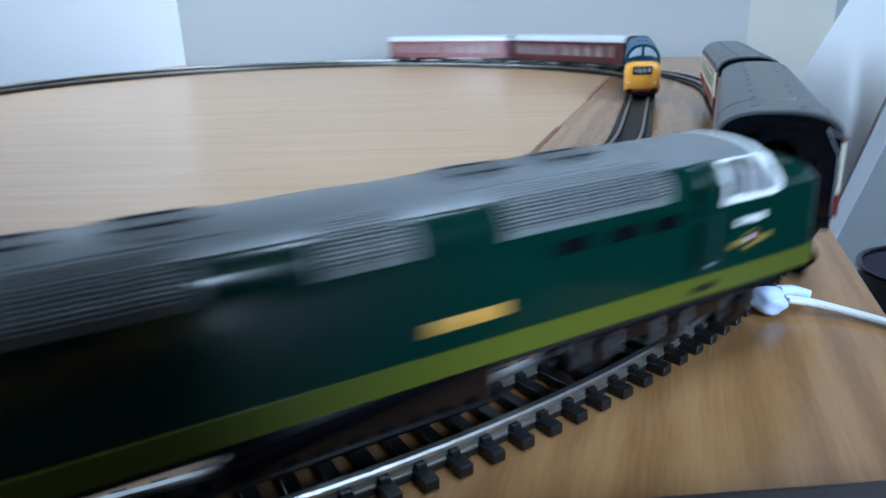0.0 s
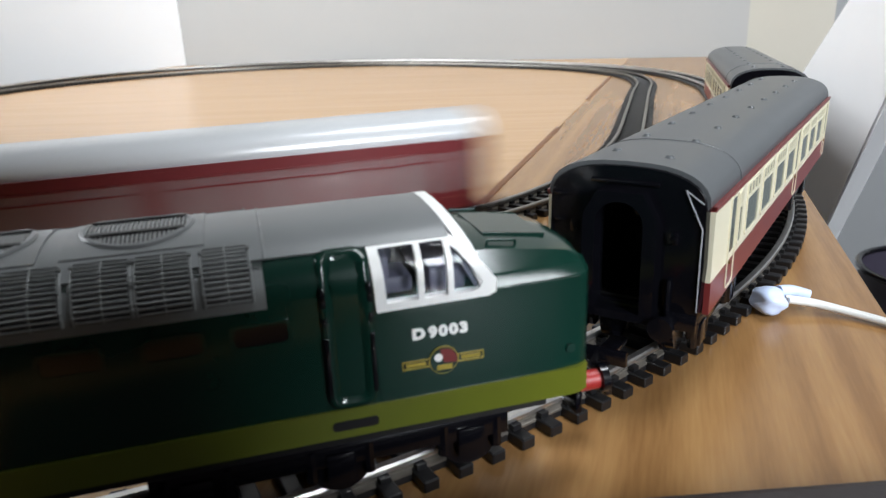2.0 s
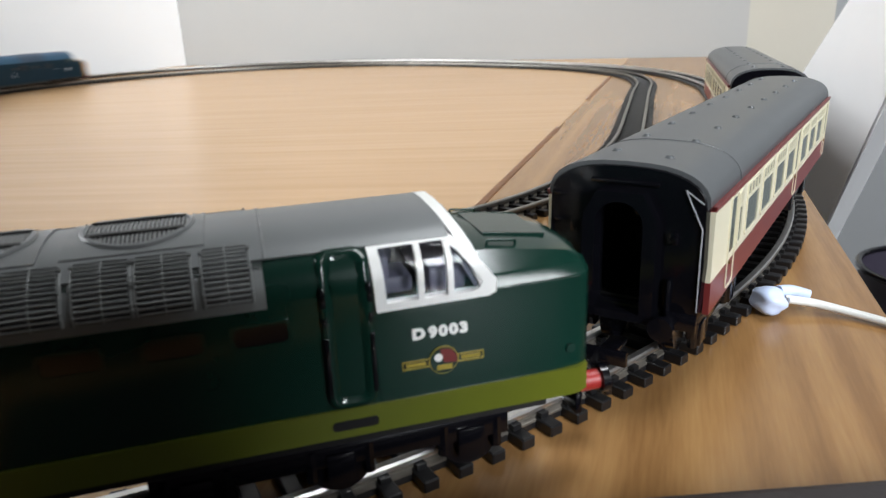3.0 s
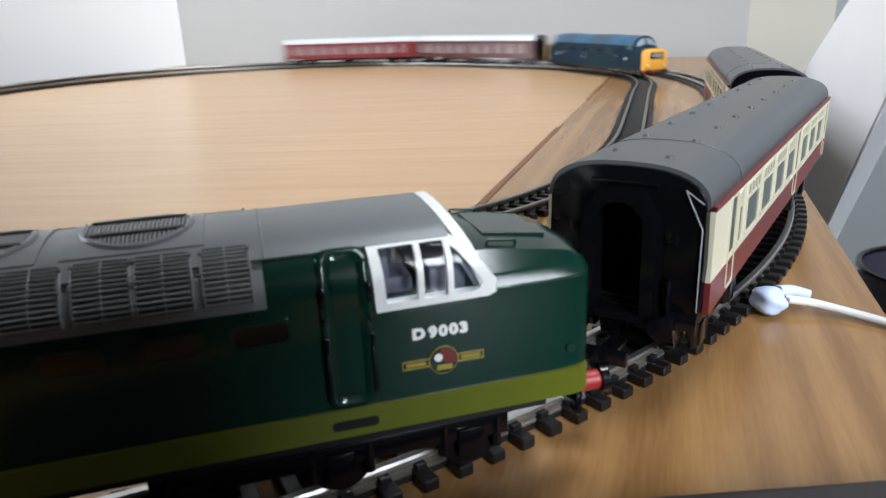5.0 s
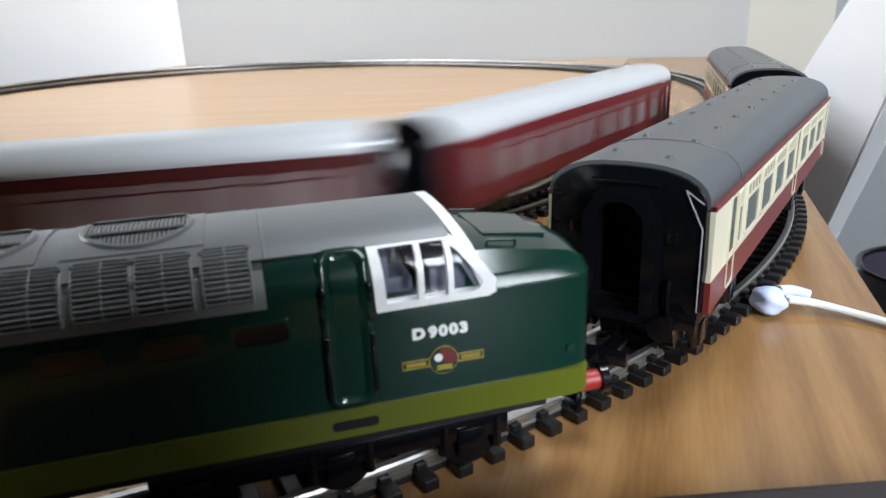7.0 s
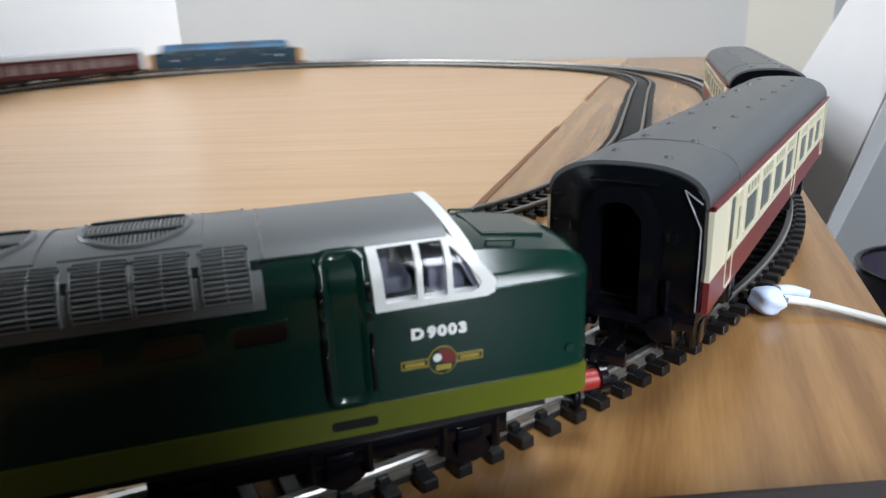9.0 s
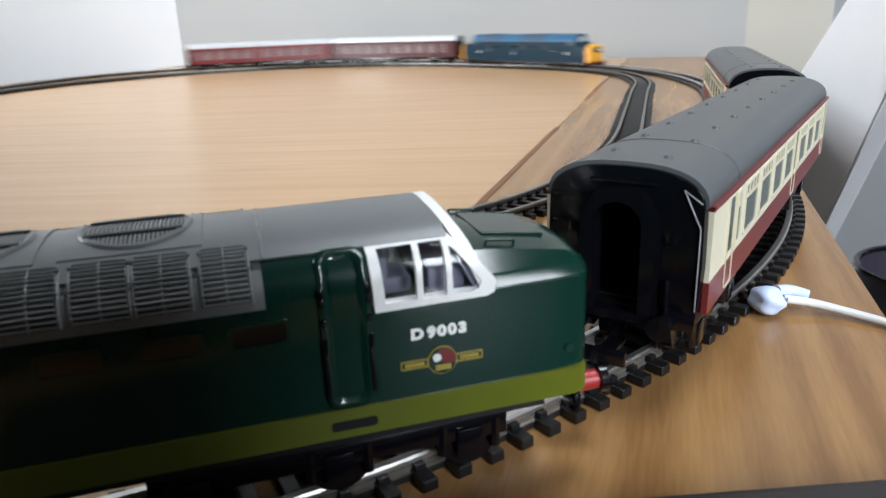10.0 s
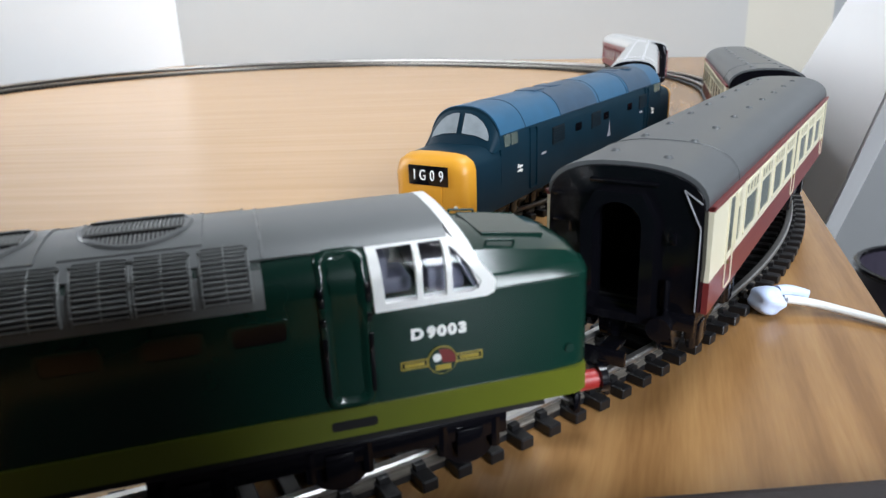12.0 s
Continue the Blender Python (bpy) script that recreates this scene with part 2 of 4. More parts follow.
def coach(name, L, Z0, Z1, ZT, half, livery, label, layout, group, skirt=0.0052, frieze=0.0034):
    c = holder(name, label, "railway coach", group)
    low, mid, top, roof_m, pane_m = livery
    h = L / 2
    zc0, zc1 = Z0 + skirt, Z1 - frieze
    prof = section(half, Z0, Z1, ZT)
    n = len(prof)
    side_pts = 3
    # sides in bands
    for sy in (1, -1):
        for nm, m, a, b, out in (("lower_panel", low, Z0, zc0, 0.0), ("window_band", mid, zc0, zc1, -0.00015), ("upper_panel", top, zc1, Z1, 0.0)):
            yo = half + out
            part(nm, box(-h + 0.0012, h - 0.0012, sy * yo - 0.0007, sy * yo + 0.0007, a, b), m, c)
        part("cant_rail", box(-h + 0.0008, h - 0.0008, sy * (half + 0.0006) - 0.0003, sy * (half + 0.0006) + 0.0003, Z1 - 0.0005, Z1 + 0.0001), low, c)
    # roof shell
    arcp = [p for p in prof[side_pts - 1:n - side_pts + 1]]
    inner = [(y * 0.95, z - 0.0012) for y, z in arcp]
    ring = arcp + inner[::-1]
    bm = loft([[(x, y, z) for y, z in ring] for x in (-h, h)])
    roof = part("roof", bm, roof_m, c, smooth=50)
    rb = bmesh.new()
    for x in (h - 0.030,):
        for (ya, za), (yb, zb) in zip(arcp, arcp[1:]):
            rod((x, ya, za), (x, yb, zb), 0.00022, 5, rb)
    part("roof_seam", rb, roof_m, roof)
    for k in range(9):
        for sy in (-1, 1):
            x = -h + L * (k + 0.75) / 9.3 + (0.004 if sy > 0 else 0)
            y = sy * half * 0.36
            z = ZT - (ZT - Z1) * 0.12
            bm = rod((x, y, z - 0.0006), (x, y, z + 0.0008), 0.0019, 10, r2=0.0012)
            rod((x, y, z + 0.0007), (x, y, z + 0.0014), 0.0014, 10, bm, r2=0.0007)
            part("roof_vent", bm, roof_m, roof)
    # ends
    for sg in (1, -1):
        x = sg * h
        ring = [(x - sg * 0.0016, y * 0.985, z - 0.0004) for y, z in prof]
        ring2 = [(x + sg * 0.0006, y * 0.96, z - 0.0012) for y, z in prof]
        # gangway: frame standing out of the end with an open doorway
        zt = ZT - 0.0065
        w, zb = 0.0092, Z0 - 0.003
        w2 = 0.0058
        arch = [(w2 * math.cos(radians(t)), zt - 0.0076 + 0.0054 * math.sin(radians(t))) for t in range(0, 181, 18)]
        inn = [(w2, zb + 0.002)] + arch + [(-w2, zb + 0.002)]
        top_arc = [(w, zt - 0.006), (w * 0.87, zt - 0.004), (w * 0.72, zt - 0.0015), (w * 0.62, zt), (w * 0.3, zt)]
        outer = [(w, zb)] + top_arc + [(0, zt)] + [(-a, b) for a, b in top_arc[::-1]] + [(-w, zb)]
        # the end wall with its doorway cut through
        hole = [(a * 0.99, max(b, Z0 + 0.0006)) for a, b in inn]
        bm = bmesh.new()
        loops = []
        for pts3 in (ring, [(x - sg * 0.0016, a, b) for a, b in hole], ring2, [(x + sg * 0.0006, a, b) for a, b in hole]):
            vs = [bm.verts.new(p) for p in pts3]
            loops.append((vs, [bm.edges.new((vs[i], vs[(i + 1) % len(vs)])) for i in range(len(vs))]))
        for p, q in ((0, 1), (2, 3)):
            bmesh.ops.triangle_fill(bm, edges=loops[p][1] + loops[q][1], use_beauty=True)
        for p, q in ((0, 2), (1, 3)):
            va, vb = loops[p][0], loops[q][0]
            for i in range(len(va)):
                k = (i + 1) % len(va)
                bm.faces.new((va[i], va[k], vb[k], vb[i]))
        e = part("end_wall", bm, M_BLACK, c)
        for k in range(4):
            s = 1 - 0.03 * (k % 2)
            g = ringed([(a * s, b) for a, b in outer], inn, 0.0004 + 0.0011 * k, 0.0012 + 0.0011 * k)
            bmesh.ops.transform(g, matrix=pose(x, 0, 0, 0, 0, -90 if sg > 0 else 90), verts=g.verts)
            part("gangway_bellows", g, M_BLACK, e)
        part("partition", box(x - sg * 0.031, x - sg * 0.030, -half * 0.9, half * 0.9, Z0 + 0.0012, Z1, 0) if sg < 0 else box(x - 0.031, x - 0.030, -half * 0.9, half * 0.9, Z0 + 0.0012, Z1), M_BLACK_MATT, e)
        # loose brass ball stands in for brownish light inside the doorway
        glow_ball = bmesh.new()
        bmesh.ops.create_uvsphere(glow_ball, u_segments=10, v_segments=8, radius=0.0016, matrix=Matrix.Translation((x - sg * 0.0085, 0.001, (Z0 + Z1) / 2 + 0.0085)))
        part("doorway_glow", glow_ball, M_BRASS, e)
        # pipes, steps and lamp irons
        for sy in (1, -1):
            yp, xp, rp = sy * half * 0.92, x + sg * 0.0009, 0.00017
            pb = rod((xp, yp, Z0 + 0.001), (xp, yp, Z1 - 0.005), rp, 6)
            rod((xp, yp, Z1 - 0.005), (xp, sy * half * 0.71, Z1 + 0.0036), rp, 6, pb)
            rod((xp, sy * half * 0.71, Z1 + 0.0036), (xp, sy * half * 0.92, Z1 + 0.0008), rp, 6, pb)
            part("end_pipe", pb, M_PIPE_GLINT if sy * sg > 0 else M_BLACK, e, "black pipe with its highlight painted pale" if sy * sg > 0 else "black pipe")
            part("lamp_iron", box(min(x, x + sg * 0.0016), max(x, x + sg * 0.0016), sy * half * 0.62 - 0.0009, sy * half * 0.62 + 0.0009, Z1 - 0.0092, Z1 - 0.0062, 0.0002), M_BLACK, e)
            for k in range(4 if sy * sg < 0 else 0):
                zz = Z0 + 0.006 + k * 0.0066
                part("step", box(x, x + sg * 0.0022, sy * half * 0.80 - 0.0013, sy * half * 0.80 + 0.0013, zz, zz + 0.0008, 0.0002), M_BLACK, e)
            part("vacuum_pipe", rod((x + sg * 0.0012, sy * 0.0115, Z0 - 0.004), (x + sg * 0.0012, sy * 0.0115, Z0 + 0.008), 0.0007, 8), M_BLACK, e)
        part("end_ridge", box(min(x, x + sg * 0.0014), max(x, x + sg * 0.0014), -half * 0.42, half * 0.42, ZT - 0.0052, ZT - 0.0042, 0.0003), M_BLACK, e)
        part("end_rail", rod((x + sg * 0.0012, -half * 0.8, Z1 - 0.009), (x + sg * 0.0012, -0.0095, Z1 - 0.009), 0.0003, 6), M_BLACK, e)
        part("headstock", box(min(x, x + sg * 0.001), max(x, x + sg * 0.001), -half * 0.93, half * 0.93, Z0 - 0.0045, Z0, 0.0003), M_BLACK, c)
        buffers(c, x, sg, Z0 - 0.0030, M_BLACK, M_BLACK)
        coupling(c, x, sg)
    # floor and underframe
    part("floor", box(-h + 0.001, h - 0.001, -half + 0.001, half - 0.001, Z0 - 0.0003, Z0 + 0.0012), M_BLACK_MATT, c)
    for sy in (1, -1):
        part("solebar", box(-h + 0.001, h - 0.001, sy * (half - 0.003) - 0.0006, sy * (half - 0.003) + 0.0006, Z0 - 0.0035, Z0 - 0.0003, 0.0002), M_BLACK, c)
        tb = rod((-h * 0.42, sy * 0.011, Z0 - 0.003), (-h * 0.25, sy * 0.011, 0.0035), 0.0006, 6)
        rod((-h * 0.25, sy * 0.011, 0.0035), (h * 0.25, sy * 0.011, 0.0035), 0.0006, 6, tb)
        rod((h * 0.25, sy * 0.011, 0.0035), (h * 0.42, sy * 0.011, Z0 - 0.003), 0.0006, 6, tb)
        part("truss", tb, M_BLACK, c)
    part("battery_box", box(-0.018, 0.004, -0.012, 0.012, 0.005, Z0 - 0.0004, 0.0005), M_BLACK, c)
    part("dynamo", rod((0.020, -0.003, 0.009), (0.020, 0.009, 0.009), 0.004, 14), M_BLACK, c)
    for sg in (1, -1):
        bogie(c, sg * (h - 0.035), (-0.0165, 0.0165), 0.047, Z0)
    # windows and doors
    zb = [zc0 + 0.0018, zc1 - 0.0007]
    for sy in (1, -1):
        x = -h + 0.006
        for kind, w, gap in layout:
            x0, x1 = x, x + w
            x = x1 + gap
            y = half + 0.0005
            if kind == "w":
                o, i = rounded(x0, x1, zb[0], zb[1], 0.0012), rounded(x0 + 0.0006, x1 - 0.0006, zb[0] + 0.0006, zb[1] - 0.0006, 0.0009)
                wn = part("window", ringed(o, i, sy * (y - 0.0002), sy * (y + 0.0004)), mid, c)
                part("pane", slab(i, sy * y, sy * (y + 0.00012)), pane_m, wn)
                zt = zb[1] - 0.0042
                part("ventilator_bar", box(x0 + 0.0005, x1 - 0.0005, sy * y, sy * y + sy * 0.0005, zt, zt + 0.0007) if sy > 0 else box(x0 + 0.0005, x1 - 0.0005, -y - 0.0005, -y, zt, zt + 0.0007), mid, wn)
                nb = max(2, int(w / 0.0034))
                for k in range(1, nb):
                    xx = x0 + w * k / nb
                    part("ventilator_bar", box(xx - 0.0003, xx + 0.0003, sy * y - 0.0005, sy * y + 0.0005, zt, zb[1] - 0.0004), mid, wn)
            elif kind == "d":
                o = rounded(x0, x1, Z0 + 0.001, Z1 - 0.0012, 0.0012)
                i = rounded(x0 + 0.0004, x1 - 0.0004, Z0 + 0.0014, Z1 - 0.0016, 0.0010)
                d = part("door", ringed(o, i, sy * (y - 0.0002), sy * (y + 0.00045)), mid, c)
                i2 = rounded(x0 + 0.0012, x1 - 0.0012, zb[0] + 0.0005, zb[1] - 0.0003, 0.0009)
                part("pane", slab(i2, sy * y, sy * (y + 0.00018)), pane_m, d)
                part("door_handle", box(x1 - 0.0016, x1 - 0.0008, sy * y - 0.0009, sy * y + 0.0009, zb[0] - 0.002, zb[0] - 0.0013), M_BRASS, d)
    return c


TOURIST = [("d", 0.0075, 0.002), ("w", 0.0045, 0.003)] + [("w", 0.0165, 0.0052)] * 3 + [("d", 0.0075, 0.003)] + [("w", 0.0165, 0.0052)] * 4 + [("w", 0.0045, 0.0022), ("d", 0.0075, 0.002)]
COMPO = [("d", 0.007, 0.003), ("w", 0.005, 0.005)] + [("w", 0.0160, 0.0082)] * 4 + [("d", 0.007, 0.0060)] + [("w", 0.0160, 0.0082)] * 4 + [("w", 0.005, 0.002), ("d", 0.007, 0.002)]


def plan_band(L, half, z0, z1, nose=0.012, pinch=0.0035):
    """A belt round a vehicle: straight sides and rounded ends."""
    pts = []
    h = L / 2
    for sg in (1, -1):
        for a in np.linspace(-90, 90, 9):
            y = half * math.sin(radians(a)) ** 1 if abs(a) < 90 else half * math.copysign(1, a)
            c = abs(math.cos(radians(a))) ** 0.35
            pts.append((sg * (h - pinch + pinch * c), sg * y))
    return loft([[(x, y, z) for x, y in pts] for z in (z0, z1)])


HALF = 0.0175
VAULT = [(HALF, 0.0435), (0.0172, 0.0465), (0.0157, 0.0491), (0.0132, 0.0509), (0.0105, 0.0522), (0.0060, 0.0533), (0.0, 0.0537)]


def vault_y(z):
    return float(np.interp(z, [p[1] for p in VAULT], [p[0] for p in VAULT]))


def vault_z(y):
    return float(np.interp(abs(y), [p[0] for p in VAULT[::-1]], [p[1] for p in VAULT[::-1]]))


def lean(bm, sy):
    """Folds the upper part of an upright side panel in over the curved cantrail."""
    for v in bm.verts:
        if v.co.z > 0.0435:
            lo, hi = 0.0435, min(v.co.z, 0.0536)
            for _ in range(30):
                zn = (lo + hi) / 2
                lo, hi = (zn, hi) if (v.co.z - zn) / 0.29 > HALF - vault_y(zn) else (lo, zn)
            v.co.y -= sy * (v.co.z - zn) / 0.29
            v.co.z = zn
    return bm


def crown(bm):
    """Lays something built flat on the roof over its curve."""
    for v in bm.verts:
        v.co.z -= 0.0537 - vault_z(v.co.y)
    return bm


LOUVRE_LINE = [(0.0178, 0.0446), (0.0176, 0.0466), (0.0160, 0.0493), (0.0135, 0.0511), (0.0108, 0.0522)]


def louvre_at(u, sy, out=0.0):
    """Point of the louvre panel's curve, u from its foot (0) to its top (1)."""
    a = np.array(LOUVRE_LINE)
    t = np.concatenate([[0], np.cumsum(np.hypot(*np.diff(a, axis=0).T))])
    y, z = np.interp(u * t[-1], t, a[:, 0]), np.interp(u * t[-1], t, a[:, 1])
    return Vector((0, sy * (y + out), z + out * min(1.0, u * 1.2)))


def louvre_upright(x, sy, out, rad):
    bm = bmesh.new()
    us = np.linspace(0, 1, 6)
    for u, v in zip(us, us[1:]):
        p, q = louvre_at(u, sy, out), louvre_at(v, sy, out)
        rod((x, p.y, p.z), (x, q.y, q.z), rad, 6, bm)
    return bm


def louvre_bays(st, sy, g0, g1):
    x = g0 + 0.0022
    n_bay = 5 if g1 - g0 > 0.03 else 2
    w = (g1 - g0 - 0.0030) / n_bay - 0.0011
    for i in range(n_bay):
        x0, x1 = x, x + w * (0.88 if i == 0 else 1.0)
        x = x1 + (0.0022 if i % 2 == 0 else 0.0012)
        us = np.linspace(0, 1, 7)
        back = loft([[(xx, p.y, p.z) for p in (louvre_at(u, sy) for u in us)] for xx in (x0, x1)], closed=False)
        bay = part("louvre_bay", back, M_BLACK_MATT, st)
        n = 13
        for j in range(n):
            p = louvre_at((j + 0.5) / n, sy, 0.0003)
            part("slat", rod((x0, p.y, p.z), (x1, p.y, p.z), 0.00024, 6), M_LOUVRE, bay)
        part("louvre_post", louvre_upright((x0 + x1) / 2, sy, 0.0003, 0.0002), M_LOUVRE, bay)
        for xe in (x0 - 0.0003, x1 + 0.0003):
            part("bay_edge", louvre_upright(xe, sy, 0.0, 0.00034), M_LOUVRE, bay)
            for u in (0.12, 0.5, 0.88):
                p, q = louvre_at(u, sy, 0.0003), louvre_at(u, sy, 0.0007)
                part("bolt", rod((xe, p.y, p.z), (xe, q.y, q.z), 0.00030, 6), M_LOUVRE, st)


def door_line(d):
    """Outline of the cab door drawn in by d."""
    pts = rounded(0.0862 + d, 0.0951 - d, 0.0224 + d, 0.0522 - d, 0.0024 - 0.6 * d)
    return fine_line(pts, 4)


def door_leaf(sg, y, d):
    zs = np.linspace(0.0224 + d, 0.0522 - d, 14)
    return loft([[(sg * (0.0862 + d), y, z), (sg * (0.0951 - d), y, z)] for z in zs], closed=False)


def deltic():
    c = holder("diesel_locomotive", "two-tone green model diesel locomotive with white cab window frames, grey roof", "model locomotive")
    half = HALF
    prof = [(half - 0.0002, 0.0195), (half, 0.030)] + VAULT
    full = prof + [(-y, z) for y, z in prof[-2::-1]]
    part("body", loft([[(x, y, z) for y, z in full] for x in (-0.0955, 0.0955)]), M_GREEN, c)
    # grey roof skin, over the louvred middle it comes down to the cantrail
    k = 0.00035
    top = [(0.0142 + k, 0.0502 + k)] + [(y + k * (y > 0), z + k) for y, z in VAULT[3:]]
    topr = top + [(-y, z) for y, z in top[-2::-1]]
    roof = part("roof", loft([[(x, y, z) for y, z in topr + [(y * 0.96, z - 0.0008) for y, z in topr[::-1]]] for x in (-0.1098, 0.1098)]), M_ROOF_GREY, c, smooth=50)
    for sy in (1, -1):
        strip = [(half + 0.0004, 0.0432)] + LOUVRE_LINE + [(0.0101, 0.0524)]
        for g0, g1 in ((-0.0780, -0.0305), (-0.0100, 0.0100), (0.0305, 0.0780)):
            st = part("louvre_panel", loft([[(x, sy * (y - 0.0003), z - 0.0002) for y, z in strip] + [(x, sy * (y - 0.0016), z - 0.0014) for y, z in strip[::-1]] for x in (g0, g1)]), M_LOUVRE, c, "grey louvred side grille")
            louvre_bays(st, sy, g0, g1)
    # roof fans in raised panels
    for xf in (-0.0585, -0.0335, 0.0335, 0.0585):
        ys = np.linspace(-0.0104, 0.0104, 13)
        edge = [(y, 0.0544) for y in ys] + [(y, 0.0530) for y in ys[::-1]]
        fp = part("fan_panel", crown(loft([[(x, y, z) for y, z in edge] for x in (xf - 0.0108, xf + 0.0108)])), M_ROOF_GREY, roof)
        bm = bmesh.new()
        rings = []
        for i in range(28):
            a = 2 * math.pi * i / 28
            rings.append([(xf + (0.0088 + 0.0006 * math.cos(b)) * math.cos(a), (0.0088 + 0.0006 * math.cos(b)) * math.sin(a), 0.0545 + 0.0005 * math.sin(b)) for b in np.linspace(0, 2 * math.pi, 7)[:-1]])
        loft(rings + [rings[0]], caps=False, bm=bm)
        part("fan_ring", crown(bm), M_ROOF_GREY, fp)
        disc = [[(xf + rr * math.cos(t), rr * math.sin(t), 0.05446) for t in np.linspace(0, 2 * math.pi, 29)[:-1]] for rr in np.linspace(0.0004, 0.0087, 8)]
        part("fan_well", crown(loft(disc, caps=False)), M_BLACK_MATT, fp)
        for x in np.linspace(-0.0081, 0.0081, 24):
            w = math.sqrt(max(0, 0.0086 ** 2 - x * x))
            ys = np.linspace(-w, w, 7)
            part("fan_slat", crown(loft([[(xf + x - 0.00018, y, 0.0543), (xf + x + 0.00018, y, 0.0543), (xf + x + 0.00018, y, 0.05475), (xf + x - 0.00018, y, 0.05475)] for y in ys])), M_LOUVRE, fp)
        for y in (-0.004, 0.004):
            w = math.sqrt(0.0088 ** 2 - y * y)
            part("fan_bar", crown(box(xf - w, xf + w, y - 0.0006, y + 0.0006, 0.0545, 0.0551, 0.0002)), M_BLACK_MATT, fp)
    for xs in (-0.0785, 0.0785):
        bm = bmesh.new()
        for (ya, za), (yb, zb) in zip(topr, topr[1:]):
            rod((xs, ya, za - 0.0001), (xs, yb, zb - 0.0001), 0.00035, 6, bm)
        part("roof_rib", bm, M_ROOF_GREY, roof)
    part("lower_band", plan_band(0.2748, 0.0179, 0.0166, 0.0222), M_LIME, c, "lime green band along the bottom of the body")
    part("underframe", box(-0.130, 0.130, -0.0118, 0.0118, 0.0115, 0.0172), M_BLACK_MATT, c)
    part("fuel_tank", box(-0.032, 0.032, -0.0135, 0.0135, 0.003, 0.0150, 0.0015), M_BLACK, c)
    for sg in (1, -1):
        # nose
        def ring(x, hf, zt, z0):
            p = [(hf, z0), (hf, 0.024), (hf, 0.0396), (hf, 0.0404), (hf - 0.0002, 0.0408), (hf - 0.0022, 0.0421), (hf - 0.0026, 0.0425), (hf - 0.0042, zt - 0.0014), (hf * 0.5, zt - 0.0003), (0, zt)]
            return [(sg * x, y, z) for y, z in p + [(-y, z) for y, z in p[-2::-1]]]
        nose = part("nose", loft([ring(0.1132, 0.01754, 0.0484, 0.0212), ring(0.1185, 0.0175, 0.0480, 0.0212), ring(0.1290, 0.0173, 0.0466, 0.0212), ring(0.1338, 0.0168, 0.0457, 0.0212), ring(0.1360, 0.0160, 0.0447, 0.0212), ring(0.1373, 0.0143, 0.0432, 0.0212), ring(0.1375, 0.0125, 0.0415, 0.0214)]), M_GREEN, c, smooth=19)
        cs = [(0.01754, 0.0195), (0.01754, 0.0404), (-0.01754, 0.0404), (-0.01754, 0.0195)]
        part("cab_side", loft([[(sg * x, y, z) for y, z in cs] for x in (0.0955, 0.1132)]), M_GREEN, c)
        for ys in (-0.0085, 0.0085):
            seat = part("cab_seat", box(sg * 0.1005 - 0.0030, sg * 0.1005 + 0.0030, ys - 0.0042, ys + 0.0042, 0.0404, 0.0436, 0.0008), M_CAB_SEAT, c, "grey moulded cab seat")
            part("seat_back", box(sg * 0.0985 - 0.0010, sg * 0.0985 + 0.0010, ys - 0.0040, ys + 0.0040, 0.0430, 0.0474, 0.0007), M_CAB_SEAT, seat)
        part("cab_desk", box(sg * 0.1095 - 0.0035, sg * 0.1095 + 0.0035, -0.0145, 0.0145, 0.0404, 0.0452, 0.0008), M_CAB_SEAT, c, "grey moulded cab desk")
        for sy in (1, -1):
            part("shoulder_bead", rod((sg * 0.1172, sy * 0.0175, 0.0405), (sg * 0.1342, sy * 0.0168, 0.0405), 0.00022, 8), M_GREEN, nose)
            gb = rod((sg * 0.118, sy * 0.0115, 0.0455), (sg * 0.118, sy * 0.0115, 0.0478), 0.00025, 6)
            rod((sg * 0.118, sy * 0.0115, 0.0478), (sg * 0.1235, sy * 0.0115, 0.0472), 0.00025, 6, gb)
            rod((sg * 0.1235, sy * 0.0115, 0.0472), (sg * 0.1235, sy * 0.0115, 0.0450), 0.00025, 6, gb)
            part("grab_rail", gb, M_GREEN, nose)
        part("nose_hatch", loft([[(sg * x, y, z + d) for y, d in ((-0.0078, -0.0008), (-0.0078, 0.0003), (0.0078, 0.0003), (0.0078, -0.0008))] for x, z in ((0.1186, 0.0478), (0.1240, 0.0472), (0.1310, 0.0462))]), M_GREEN, nose)
        for yr in (-0.0078, 0.0078):
            part("hatch_ridge", rod((sg * 0.1186, yr, 0.0480), (sg * 0.1310, yr, 0.0464), 0.00025, 6), M_GREEN, nose)
        part("nose_door_line", box(min(sg * 0.1374, sg * 0.1378), max(sg * 0.1374, sg * 0.1378), -0.0060, 0.0060, 0.024, 0.041, 0.0002), M_GREEN, nose)
        # white cab front with two windscreens
        cp = [(half - 0.0001, 0.0412)] + VAULT[1:]
        def rake(dx, grow):
            p = [(sg * (0.1110 + dx + 0.0060 * min(1.0, (0.0540 - z) / 0.0128)), y + grow * (y > 0), z + grow * (z > 0.0480)) for y, z in cp]
            return p + [(x, -y, z) for x, y, z in p[-2::-1]]
        cf = part("cab_front", loft([rake(-0.0022, 0.0004), rake(0.0, 0.0004)]), M_WHITE, c, "white painted windscreen surround")
        part("cab_lining", loft([rake(-0.0032, -0.0005), rake(-0.0023, -0.0005)]), M_CAB_SEAT, cf, "dark grey inside of the cab front")
